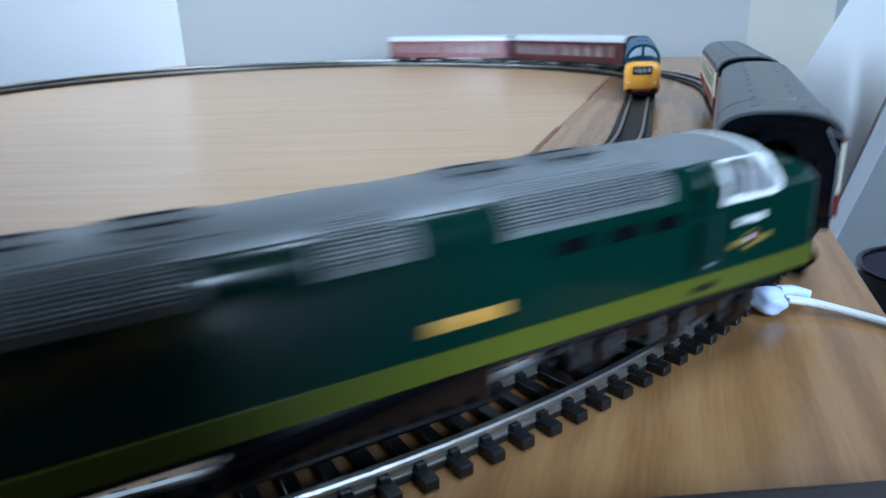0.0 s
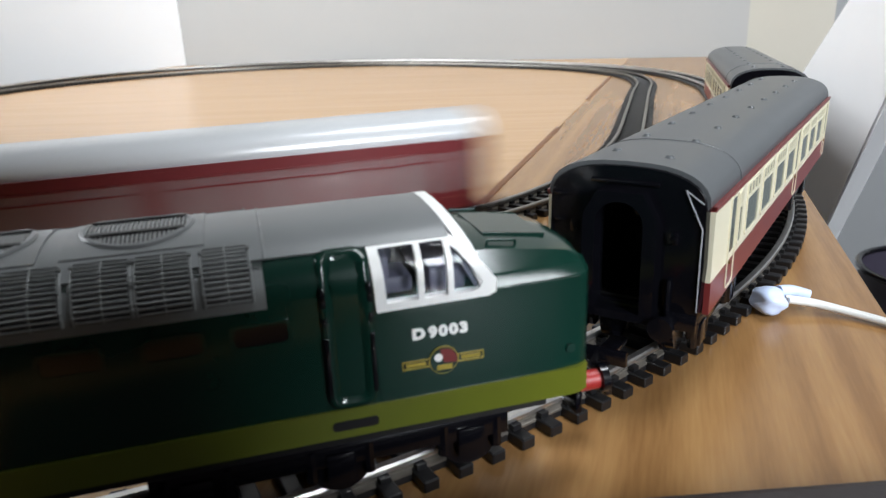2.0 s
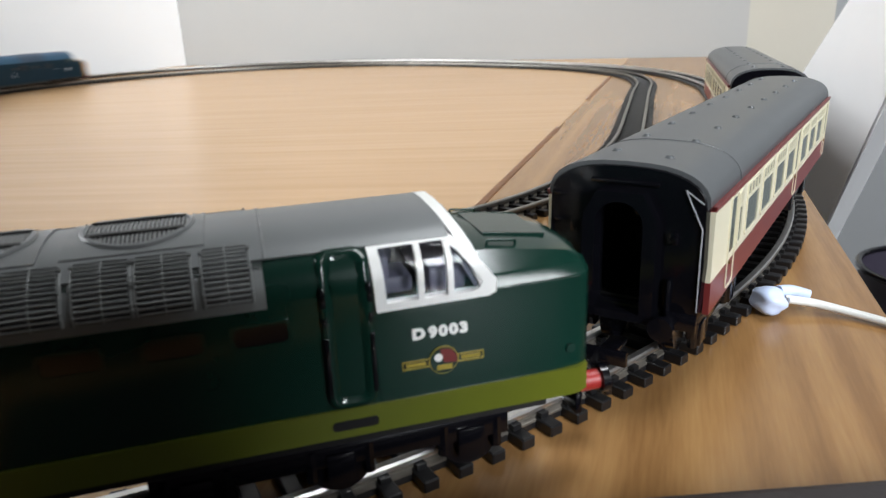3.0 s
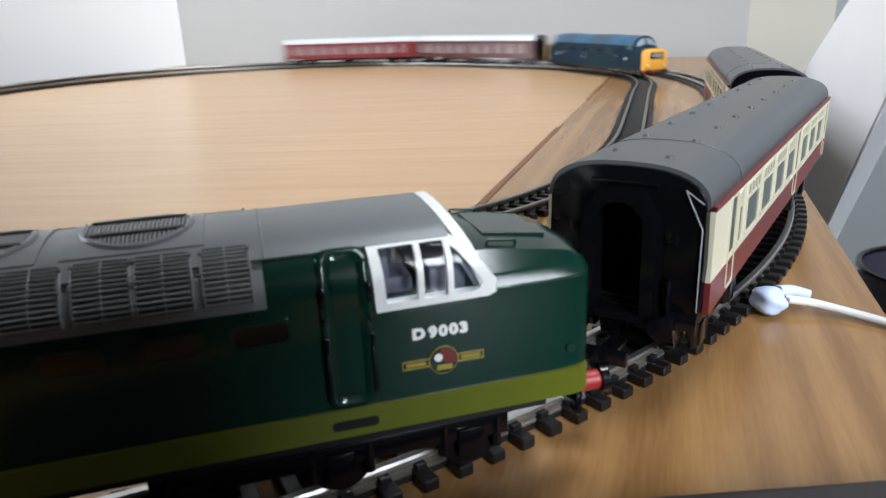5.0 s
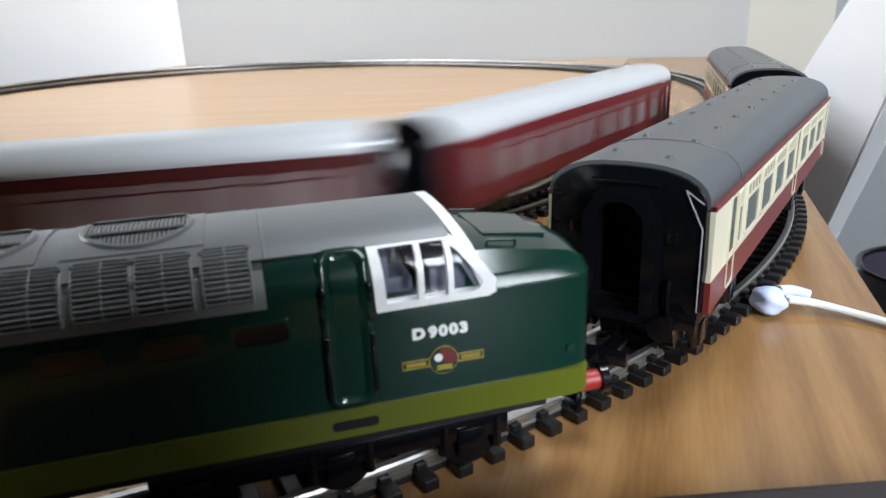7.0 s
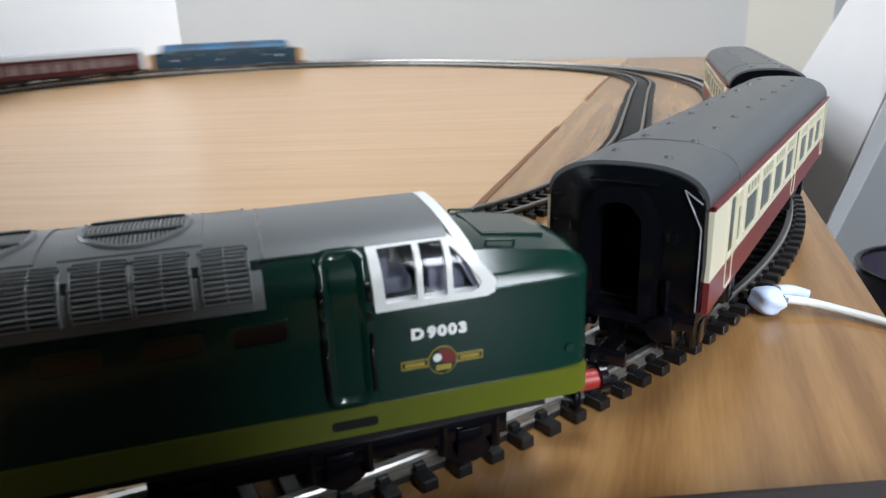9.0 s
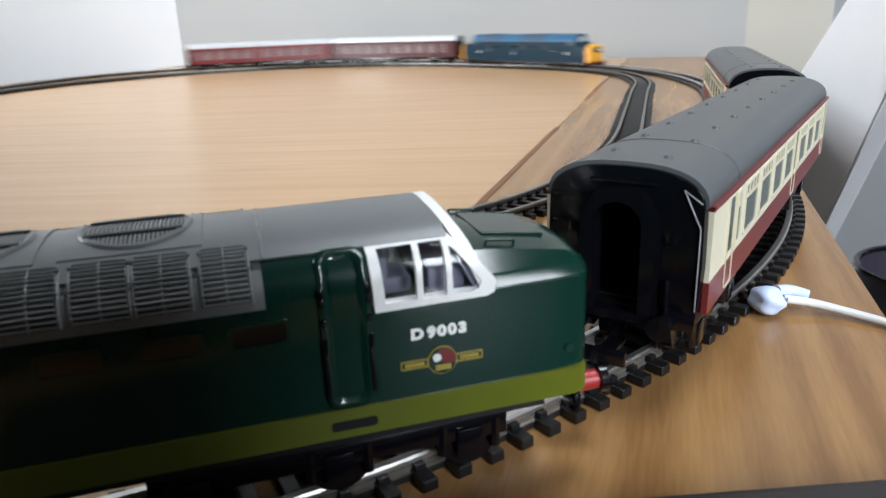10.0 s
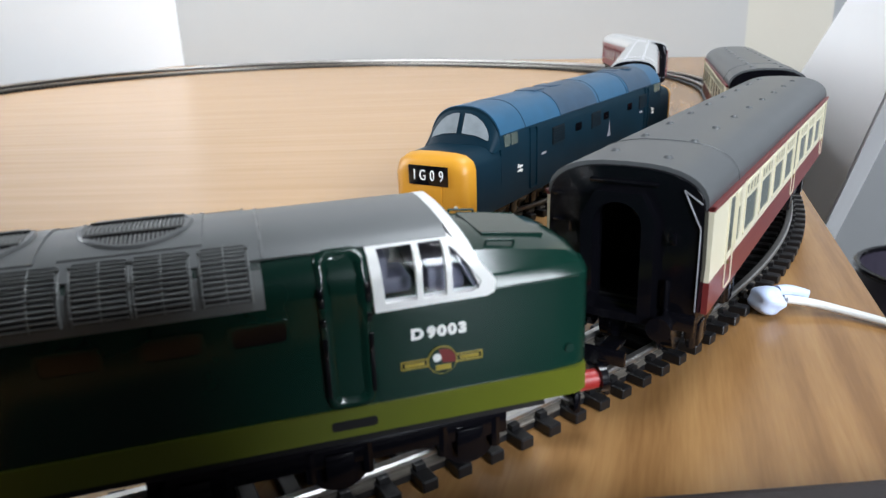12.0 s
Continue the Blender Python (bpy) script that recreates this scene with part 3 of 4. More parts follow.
        for sy in (1, -1):
            p = [Vector((sg * (0.1110 + 0.0060 * (0.0540 - z) / 0.0128), sy * y, z)) for y, z in ((0.0012, 0.0527), (0.0070, 0.0520), (0.0115, 0.0508))]
            q = [Vector((sg * (0.1110 + 0.0060 * (0.0540 - z) / 0.0128), sy * y, z)) for y, z in ((0.0012, 0.0492), (0.0080, 0.0489), (0.0145, 0.0474))]
            bm = bmesh.new()
            vs = [bm.verts.new(v + Vector((sg * 0.0004, 0, 0.0003))) for v in p + q[::-1]]
            bm.faces.new(vs)
            g = bmesh.ops.extrude_face_region(bm, geom=bm.faces[:])
            bmesh.ops.translate(bm, vec=(sg * 0.0002, 0, 0.0001), verts=[v for v in g["geom"] if isinstance(v, bmesh.types.BMVert)])
            part("windscreen", bm, M_PANE, cf)
            # side window frame with two mullions
            y = sy * (half + 0.0001)
            ol = [(sg * a, b) for a, b in fine_line([(0.0951, 0.0522), (0.1095, 0.0524), (0.1120, 0.0500), (0.1174, 0.0428), (0.1172, 0.0404), (0.1158, 0.0398), (0.0957, 0.0396)])]
            il = [(sg * a, b) for a, b in fine_line([(0.0970, 0.0509), (0.1085, 0.0511), (0.1105, 0.0490), (0.1148, 0.0427), (0.1142, 0.0415), (0.1130, 0.0411), (0.0976, 0.0410)])]
            cw = part("cab_window", lean(ringed(ol, il, y - sy * 0.0016, y + sy * 0.0006), sy), M_WHITE, c, "white cab window frame")
            xs_l, xs_r = [0.0976, 0.0970], [0.1130, 0.1142, 0.1148, 0.1105, 0.1085]
            sheet = []
            for z in np.linspace(0.0412, 0.0509, 9):
                xa, xb = np.interp(z, [0.0410, 0.0510], xs_l), np.interp(z, [0.0411, 0.0415, 0.0427, 0.0490, 0.0511], xs_r)
                sheet.append([(sg * xa, y - sy * 0.0004, z), (sg * xb, y - sy * 0.0004, z), (sg * xb, y - sy * 0.0001, z), (sg * xa, y - sy * 0.0001, z)])
            part("pane", lean(loft(sheet), sy), M_GLASS, cw).visible_shadow = False
            for xm in (0.1037, 0.1090):
                part("mullion", lean(loft([[(sg * xm - 0.00055, y - 0.0006, z), (sg * xm + 0.00055, y - 0.0006, z), (sg * xm + 0.00055, y + 0.0006, z), (sg * xm - 0.00055, y + 0.0006, z)] for z in np.linspace(0.0409, 0.0511, 9)]), sy), M_WHITE, cw)
            # recessed cab door with handrails
            lip = [(0.0, -0.0003), (0.0003, 0.0009), (0.0010, 0.0011), (0.0016, 0.0008), (0.0023, 0.00025)]
            door = part("cab_door", lean(loft([[(sg * a, y + sy * h, b) for a, b in door_line(d)] for d, h in lip], caps=False), sy), M_GREEN, c, smooth=70)
            part("door_panel", lean(door_leaf(sg, y + sy * 0.0003, 0.0023), sy), M_GREEN, door, smooth=70)
            for xd in (0.0868, 0.0946):
                for za, zb in ((0.0252, 0.0365), (0.0385, 0.0402), (0.0420, 0.0455)):
                    part("handrail", lean(box(sg * xd - 0.0005, sg * xd + 0.0005, y - 0.0013, y + 0.0013, za, zb, 0.0003), sy), M_BLACK, door)
            part("step_slot", slab([(sg * a, b) for a, b in rounded(0.0866, 0.0948, 0.0182, 0.0200, 0.0006)], sy * 0.0177, sy * 0.0181), M_BLACK_MATT, c)
            # number, emblem in plain shapes
            face = pose(sg * 0.1068, sy * (half + 0.0004), 0.0343, 90, 0, 180 if sy > 0 else 0)
            for ch, dx in zip("D9003", (-0.0040, -0.0014, 0.0005, 0.0024, 0.0043)):
                lettering("number_character", ch, 0.0027, M_INK, c, face @ Matrix.Translation((dx, 0, 0)) @ Matrix.Diagonal((1.14, 1, 1, 1)), "white painted character", bold=0.06)
            em = part("emblem", rod((sg * 0.1072, sy * (half + 0.0001), 0.0286), (sg * 0.1072, sy * (half + 0.00045), 0.0286), 0.0027, 24), M_GOLD, c, "round emblem with gilt rim")
            part("emblem_disc", rod((sg * 0.1072, sy * (half + 0.0004), 0.0286), (sg * 0.1072, sy * (half + 0.00055), 0.0286), 0.00255, 24), M_GREEN, em)
            part("emblem_mark", slab([(sg * 0.1072 + (0.0023 * math.cos(radians(t)) + 0.0001) * (1 if sy < 0 else -1), 0.0287 + 0.0022 * math.sin(radians(t))) for t in range(-20, 111, 10)] + [(sg * 0.1072, 0.0282)], sy * (half + 0.0005), sy * (half + 0.0006)), M_CRIMSON, em)
            part("emblem_mark", rod((sg * 0.1062, sy * (half + 0.0005), 0.0293), (sg * 0.1062, sy * (half + 0.00065), 0.0293), 0.0008, 10), M_INK, em)
            part("emblem_mark", box(sg * 0.1073 - 0.0014, sg * 0.1073 + 0.0014, sy * (half + 0.00055) - 0.0001, sy * (half + 0.00055) + 0.0001, 0.0268, 0.0278), M_GOLD, em)
            for dx in (-0.0051, 0.0051):
                o = [(sg * 0.1072 + a, b) for a, b in ((dx - 0.0025, 0.0277), (dx + 0.0025, 0.0277), (dx + 0.0025, 0.0293), (dx - 0.0025, 0.0293))]
                i = [(sg * 0.1072 + a, b) for a, b in ((dx - 0.0023, 0.0279), (dx + 0.0023, 0.0279), (dx + 0.0023, 0.0291), (dx - 0.0023, 0.0291))]
                sc = part("emblem_scroll", ringed(o, i, sy * (half + 0.0001), sy * (half + 0.0004)), M_GOLD, em)
                part("writing_bar", box(sg * 0.1072 + dx - 0.0018, sg * 0.1072 + dx + 0.0018, sy * half + (0.0001 if sy > 0 else -0.0004), sy * half + (0.0004 if sy > 0 else -0.0001), 0.0282, 0.0288), M_GOLD, sc)
            part("lifting_boss", rod((sg * 0.1325, sy * 0.0168, 0.0262), (sg * 0.1325, sy * 0.0175, 0.0262), 0.0009, 14), M_GREEN, nose)
        for y in (-0.0085, 0.0085):
            part("marker_lamp", rod((sg * 0.1370, y, 0.026), (sg * 0.1380, y, 0.026), 0.0011, 10), M_INK, nose)
        part("buffer_beam", box(min(sg * 0.1345, sg * 0.136), max(sg * 0.1345, sg * 0.136), -0.016, 0.016, 0.0105, 0.0153, 0.0004), M_BLACK, c)
        buffers(c, sg * 0.1372, sg, 0.0150, M_RED, M_BLACK)
        coupling(c, sg * 0.138, sg)
        bogie(c, sg * 0.088, (-0.026, 0, 0.026), 0.068, 0.0120, 0.0102)
    for sy in (1, -1):
        for xw in (-0.0765, -0.0630, -0.0480, 0.048, 0.063):
            w = part("side_window", ringed(rounded(xw - 0.005, xw + 0.005, 0.0362, 0.0408, 0.001), rounded(xw - 0.0043, xw + 0.0043, 0.0368, 0.0402, 0.0008), sy * (half - 0.0004), sy * (half + 0.0004)), M_GREEN, c)
            part("pane", slab(rounded(xw - 0.0043, xw + 0.0043, 0.0368, 0.0402, 0.0008), sy * (half - 0.0002), sy * (half + 0.0002)), M_BLACK, w)
        part("nameplate", box(-0.030, -0.012, sy * (half + 0.0002) - 0.0003, sy * (half + 0.0002) + 0.0003, 0.0265, 0.0295, 0.0002), M_NAME, c, "red nameplate with gilt edge")
    return c


def class40():
    c = holder("diesel_locomotive", "blue model diesel locomotive with yellow nose and black headcode panel", "model locomotive")
    half, h = 0.0174, 0.142
    vault = [((half - 0.0001) * max(0.0, math.cos(radians(a))) ** 0.8, 0.0335 + 0.0167 * math.sin(radians(a))) for a in range(0, 90, 9)] + [(0.0, 0.0502)]
    prof = [(half - 0.0003, 0.0085), (half, 0.022)] + vault
    full = prof + [(-y, z) for y, z in prof[-2::-1]]
    xs = 0.1135
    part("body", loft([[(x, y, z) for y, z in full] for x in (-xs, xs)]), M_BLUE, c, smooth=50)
    k = 0.0003
    top = [(y + k * (y > 0), z + k) for y, z in vault[2:]]
    topr = top + [(-y, z) for y, z in top[-2::-1]]
    for a, b, m, g, nm, lb in ((-0.1130, 0.1130, M_BLUE_LIT, 0.0, "roof", "blue roof lightened as if lit from above"), (-0.092, -0.048, M_BLUE_GREY, 0.0002, "roof_panel", "dusty dark blue roof panel"), (0.004, 0.052, M_BLUE_GREY, 0.0002, "roof_panel", "dusty dark blue roof panel")):
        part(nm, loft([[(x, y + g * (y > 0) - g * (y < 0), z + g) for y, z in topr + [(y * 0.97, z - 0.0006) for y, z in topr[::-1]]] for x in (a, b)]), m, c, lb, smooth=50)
    for x in np.linspace(-0.09, 0.09, 5):
        bm = bmesh.new()
        for (ya, za), (yb, zb) in zip(topr, topr[1:]):
            rod((x, ya, za - 0.0001), (x, yb, zb - 0.0001), 0.00025, 5, bm)
        part("roof_rib", bm, M_BLUE, c)
    for x in (-0.06, 0.03, 0.05):
        part("roof_vent", box(x - 0.006, x + 0.006, -0.005, 0.005, 0.0490, 0.0509, 0.0003), M_BLUE_GREY, c)
    fan = part("fan", rod((-0.074, 0, 0.0495), (-0.074, 0, 0.0508), 0.009, 24), M_BLUE_GREY, c)
    part("fan_well", rod((-0.074, 0, 0.0507), (-0.074, 0, 0.0510), 0.0078, 24), M_BLACK_MATT, fan)
    part("underframe", box(-0.134, 0.134, -0.0155, 0.0155, 0.0055, 0.0095), M_BLACK_MATT, c)
    part("fuel_tank", box(-0.03, 0.03, -0.013, 0.013, 0.0025, 0.0075, 0.001), M_BLACK, c)
    for sg in (1, -1):
        def ring(x, hf, zt, z0=0.0085):
            p = [(hf - 0.0002, z0), (hf, 0.016), (hf, zt - 0.0062), (hf - 0.0010, zt - 0.0032), (hf - 0.0042, zt - 0.0010), (hf * 0.5, zt - 0.0002), (0, zt)]
            return [(sg * x, y, z) for y, z in p + [(-y, z) for y, z in p[-2::-1]]]
        nose = part("bonnet", loft([ring(0.1130, half - 0.0001, 0.0358), ring(0.1345, half - 0.0002, 0.0350)]), M_BLUE, c, smooth=60)
        part("nose", loft([ring(0.1345, half, 0.0352), ring(0.1385, half - 0.0003, 0.0347), ring(0.1408, half - 0.0014, 0.0335, 0.0088), ring(0.1418, half - 0.0034, 0.0318, 0.0095), ring(0.1420, half - 0.0055, 0.0300, 0.0105)]), M_YELLOW, c, "warning yellow nose end", smooth=60)
        part("nose_door", box(min(sg * 0.1416, sg * 0.1424), max(sg * 0.1416, sg * 0.1424), -0.0058, 0.0058, 0.0115, 0.0305, 0.0003), M_YELLOW, c)
        hb = part("headcode_box", box(min(sg * 0.1420, sg * 0.1428), max(sg * 0.1420, sg * 0.1428), -0.0092, 0.0092, 0.0228, 0.0307, 0.0003), M_BLACK, c, "black headcode panel")
        for ch, dx in zip("1G09", (-0.0062, -0.0023, 0.0022, 0.0064)):
            lettering("headcode_character", ch, 0.0060, M_INK, hb, pose(sg * 0.14292, 0, 0.02675, 90, 0, 90 if sg > 0 else -90) @ Matrix.Translation((dx, 0, 0)) @ Matrix.Diagonal((0.75, 1, 1, 1)), "white headcode character", depth=0.0002, bold=0.0)
        for y in (-0.0125, 0.0125):
            lm = part("marker_lamp", rod((sg * 0.1400, y, 0.0150), (sg * 0.1425, y, 0.0150), 0.0013, 12), M_YELLOW, c)
            part("lens", rod((sg * 0.1424, y, 0.0150), (sg * 0.1427, y, 0.0150), 0.0009, 10), M_INK, lm)
        # cab front: raked, with a pair of windscreens
        cp = [(y, z - 0.0002) for y, z in vault]
        lo = [(y, 0.0325 + 0.0031 * (1 - (y / half) ** 2)) for y, z in vault]
        A = [(sg * 0.1130, y, z) for y, z in cp]
        A += [(x, -y, z) for x, y, z in A[-2::-1]]
        B = [(sg * 0.1195, y, z) for y, z in lo]
        B += [(x, -y, z) for x, y, z in B[-2::-1]]
        cf = part("cab_front", loft([A, B]), M_BLUE, c)
        for sy in (1, -1):
            def on_rake(y, u):
                za = np.interp(abs(y), [p[0] for p in cp[::-1]], [p[1] for p in cp[::-1]])
                zb = np.interp(abs(y), [p[0] for p in lo[::-1]], [p[1] for p in lo[::-1]])
                return Vector((sg * (0.1130 + 0.0065 * u + 0.0003), y, za + (zb - za) * u + 0.0002))
            rim = [on_rake(sy * y, u) for y, u in ((0.0014, 0.19), (0.0040, 0.19), (0.0072, 0.22), (0.0100, 0.28), (0.0121, 0.38), (0.0134, 0.54), (0.0136, 0.70), (0.0080, 0.72), (0.0014, 0.73))]
            bm = bmesh.new()
            bm.faces.new([bm.verts.new(v) for v in rim])
            g = bmesh.ops.extrude_face_region(bm, geom=bm.faces[:])
            bmesh.ops.translate(bm, vec=(sg * 0.0003, 0, 0.0002), verts=[v for v in g["geom"] if isinstance(v, bmesh.types.BMVert)])
            part("windscreen", bm, M_SCREEN, cf)
            y = sy * (half - 0.0002)
            for xa, xb in ((0.0985, 0.1045), (0.1055, 0.1105)):
                part("cab_window", slab([(sg * a, b) for a, b in rounded(xa, xb, 0.0335, 0.0385, 0.0008)], y - sy * 0.0008, y + sy * 0.0003), M_PANE, c)
            part("cab_door", ringed([(sg * a, b) for a, b in rounded(0.0790, 0.0865, 0.0105, 0.0385, 0.001)], [(sg * a, b) for a, b in rounded(0.0796, 0.0859, 0.0111, 0.0379, 0.001)], y - sy * 0.0003, y + sy * 0.0006), M_BLUE, c)
            mk = part("arrow_emblem", box(sg * 0.0965 - 0.0024, sg * 0.0965 + 0.0024, sy * half - 0.0003, sy * half + 0.0004 if sy > 0 else sy * half + 0.0003, 0.0226, 0.0233), M_INK, c, "white emblem of two bars")
            part("emblem_bar", box(sg * 0.0965 - 0.0024, sg * 0.0965 + 0.0024, sy * (half + 0.0001) - 0.0003, sy * (half + 0.0001) + 0.0003, 0.0208, 0.0215), M_INK, mk)
            part("emblem_bar", rod((sg * 0.0965 - 0.0016, sy * (half + 0.0001), 0.0202), (sg * 0.0965 + 0.0016, sy * (half + 0.0001), 0.0240), 0.0004, 6), M_INK, mk)
            part("number_bar", box(sg * 0.072 - 0.0022, sg * 0.072 + 0.0022, sy * (half + 0.0001) - 0.0003, sy * (half + 0.0001) + 0.0003, 0.0240, 0.0250), M_CREST, c)
        part("buffer_beam", box(min(sg * 0.138, sg * 0.1395), max(sg * 0.138, sg * 0.1395), -0.0165, 0.0165, 0.0048, 0.0092, 0.0004), M_RED, c)
        buffers(c, sg * 0.1405, sg, 0.0072, M_BLACK, M_BLACK)
        coupling(c, sg * 0.140, sg, 0.0060)
        bogie(c, sg * 0.090, (-0.030, -0.010, 0.010, 0.030), 0.076, 0.0095, 0.0148)
    for sy in (1, -1):
        for xw in (-0.05, -0.01, 0.03):
            part("side_window", slab(rounded(xw - 0.004, xw + 0.004, 0.0285, 0.0325, 0.001), sy * (half - 0.0005), sy * (half + 0.0002)), M_BLACK, c)
        for xg in (-0.075, 0.005, 0.055):
            gr = part("grille", box(xg - 0.007, xg + 0.007, sy * half - 0.0003, sy * half + 0.0003, 0.0265, 0.0345), M_BLACK_MATT, c)
            for z in np.linspace(0.0272, 0.0338, 7):
                part("slat", box(xg - 0.0068, xg + 0.0068, sy * half - 0.0006, sy * half + 0.0006, z - 0.0002, z + 0.0002), M_BLUE, gr)
        part("crest", slab([(-0.018, 0.0185), (-0.013, 0.0185), (-0.0150, 0.0225), (-0.0152, 0.0270), (-0.0160, 0.0225)], sy * (half - 0.0002), sy * (half + 0.0003)), M_CREST, c, "faded crest")
    return c


M_NAME = mat("nameplate", (0.55, 0.30, 0.05), 0.4, vary=0.3, scale=900)
M_SCREEN = mat("windscreen_grey", (0.24, 0.27, 0.29), 0.12, vary=0.3, scale=200)
M_CREST = mat("crest_print", (0.30, 0.30, 0.34), 0.5, vary=0.4, scale=900)


# ---- room ----
TILT = 18.6  # the table stands turned against the view


def on_table(u, v, z=0.0):
    """Plan point: u along the table's right edge (away), v to its left, from the right edge's point by the near curve."""
    a = radians(90 - TILT)
    return Vector((0.135 + u * math.cos(a) - v * math.sin(a), 0.197 + u * math.sin(a) + v * math.cos(a), z))


def wood(name, base, dark, rough, along, ring=9.0):
    m = bpy.data.materials.new(name)
    m.use_nodes = True
    n, l = m.node_tree.nodes, m.node_tree.links
    b = n["Principled BSDF"]
    tc = n.new("ShaderNodeTexCoord")
    mp = n.new("ShaderNodeMapping")
    turn = n.new("ShaderNodeMapping")
    turn.inputs["Rotation"].default_value = (0, 0, radians(-along))
    l.new(tc.outputs["Object"], turn.inputs["Vector"])
    mp.inputs["Scale"].default_value = (1.6, 20.0, 20.0)
    l.new(turn.outputs[0], mp.inputs["Vector"])
    big, fine = n.new("ShaderNodeTexNoise"), n.new("ShaderNodeTexNoise")
    big.inputs["Scale"].default_value, big.inputs["Detail"].default_value, big.inputs["Distortion"].default_value = 3.0, 5, 0.7
    fine.inputs["Scale"].default_value, fine.inputs["Detail"].default_value = 45.0, 8
    for t in (big, fine):
        l.new(mp.outputs[0], t.inputs["Vector"])
    w = n.new("ShaderNodeTexWave")
    w.wave_type, w.bands_direction = "BANDS", "Y"
    w.inputs["Scale"].default_value, w.inputs["Distortion"].default_value, w.inputs["Detail"].default_value = ring * 0.11, 6.0, 3
    l.new(mp.outputs[0], w.inputs["Vector"])
    s = n.new("ShaderNodeMath")
    s.operation = "MULTIPLY_ADD"
    s.inputs[1].default_value = 0.16
    l.new(w.outputs["Fac"], s.inputs[0])
    l.new(big.outputs["Fac"], s.inputs[2])
    s2 = n.new("ShaderNodeMath")
    s2.operation = "MULTIPLY_ADD"
    s2.inputs[1].default_value = 0.30
    l.new(fine.outputs["Fac"], s2.inputs[0])
    l.new(s.outputs[0], s2.inputs[2])
    cr = n.new("ShaderNodeValToRGB")
    cr.color_ramp.elements[0].position, cr.color_ramp.elements[0].color = 0.52, (*dark, 1)
    cr.color_ramp.elements[1].position, cr.color_ramp.elements[1].color = 1.15, (*base, 1)
    cr.color_ramp.elements[1].position = 0.92
    l.new(s2.outputs[0], cr.inputs[0])
    l.new(cr.outputs[0], b.inputs["Base Color"])
    b.inputs["Roughness"].default_value = rough
    bp = n.new("ShaderNodeBump")
    bp.inputs["Strength"].default_value, bp.inputs["Distance"].default_value = 0.06, 0.0004
    l.new(fine.outputs["Fac"], bp.inputs["Height"])
    l.new(bp.outputs[0], b.inputs["Normal"])
    return m


M_WOOD = wood("table_wood", (0.54, 0.333, 0.166), (0.48, 0.288, 0.136), 0.27, -4)
# same wood with grain lengthwise, painted darker for weaker light near the edge
M_WOOD_EDGE = wood("table_wood_lengthwise", (0.38, 0.211, 0.082), (0.225, 0.112, 0.039), 0.25, 90 - TILT)
M_STRIP = wood("brown_strip", (0.20, 0.085, 0.03), (0.13, 0.05, 0.018), 0.5, 90 - TILT)
# one white paint in two tones: greyed where dimmer, near white where brightly lit
M_WALL_DIM = mat("wall_white_dim", (0.285, 0.280, 0.270), 0.7, vary=0.03, scale=6, bump=0.05)
M_WALL_LIT = mat("wall_white_lit", (0.75, 0.755, 0.76), 0.6, vary=0.03, scale=6)
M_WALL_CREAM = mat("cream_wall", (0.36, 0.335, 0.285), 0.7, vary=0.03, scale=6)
# grey stands in for shade on the right end of the wall
M_WALL_SHADED = mat("wall_in_shade", (0.19, 0.195, 0.20), 0.5, vary=0.05, scale=10)
M_GLOSS_WHITE = mat("white_gloss", (0.82, 0.83, 0.85), 0.35, vary=0.03, scale=8)
# the unseen ceiling is darkened to throw less light on the sides below
M_CEILING = mat("low_bounce_ceiling", (0.07, 0.062, 0.055), 0.8, vary=0.04, scale=6)
M_CARPET = mat("grey_carpet", (0.12, 0.115, 0.11), 0.95, vary=0.2, scale=300, bump=0.4)
# near black for unseen walls that keep light off the locomotive's near side
M_DARKROOM = mat("light_absorbing_wall", (0.022, 0.017, 0.014), 0.85, vary=0.15, scale=8)
M_BIN = mat("bin_plastic", (0.035, 0.03, 0.045), 0.4, vary=0.15)
M_CASE = mat("dark_leather", (0.020, 0.014, 0.015), 0.55, vary=0.25, scale=500, bump=0.3)
M_CABLE = mat("white_cable", (0.64, 0.64, 0.62), 0.4, vary=0.05)
M_CLIP = mat("clip_plastic", (0.56, 0.66, 0.88), 0.35, vary=0.05)


def board(pts, z0, z1, bevel=0.0012):
    bm = bmesh.new()
    vs = [bm.verts.new((p.x, p.y, z1)) for p in pts]
    f = bm.faces.new(vs)
    g = bmesh.ops.extrude_face_region(bm, geom=[f])
    bmesh.ops.translate(bm, vec=(0, 0, z0 - z1), verts=[v for v in g["geom"] if isinstance(v, bmesh.types.BMVert)])
    bmesh.ops.recalc_face_normals(bm, faces=bm.faces)
    bmesh.ops.bevel(bm, geom=[e for e in bm.edges], offset=bevel, segments=2, affect="EDGES")
    return bm


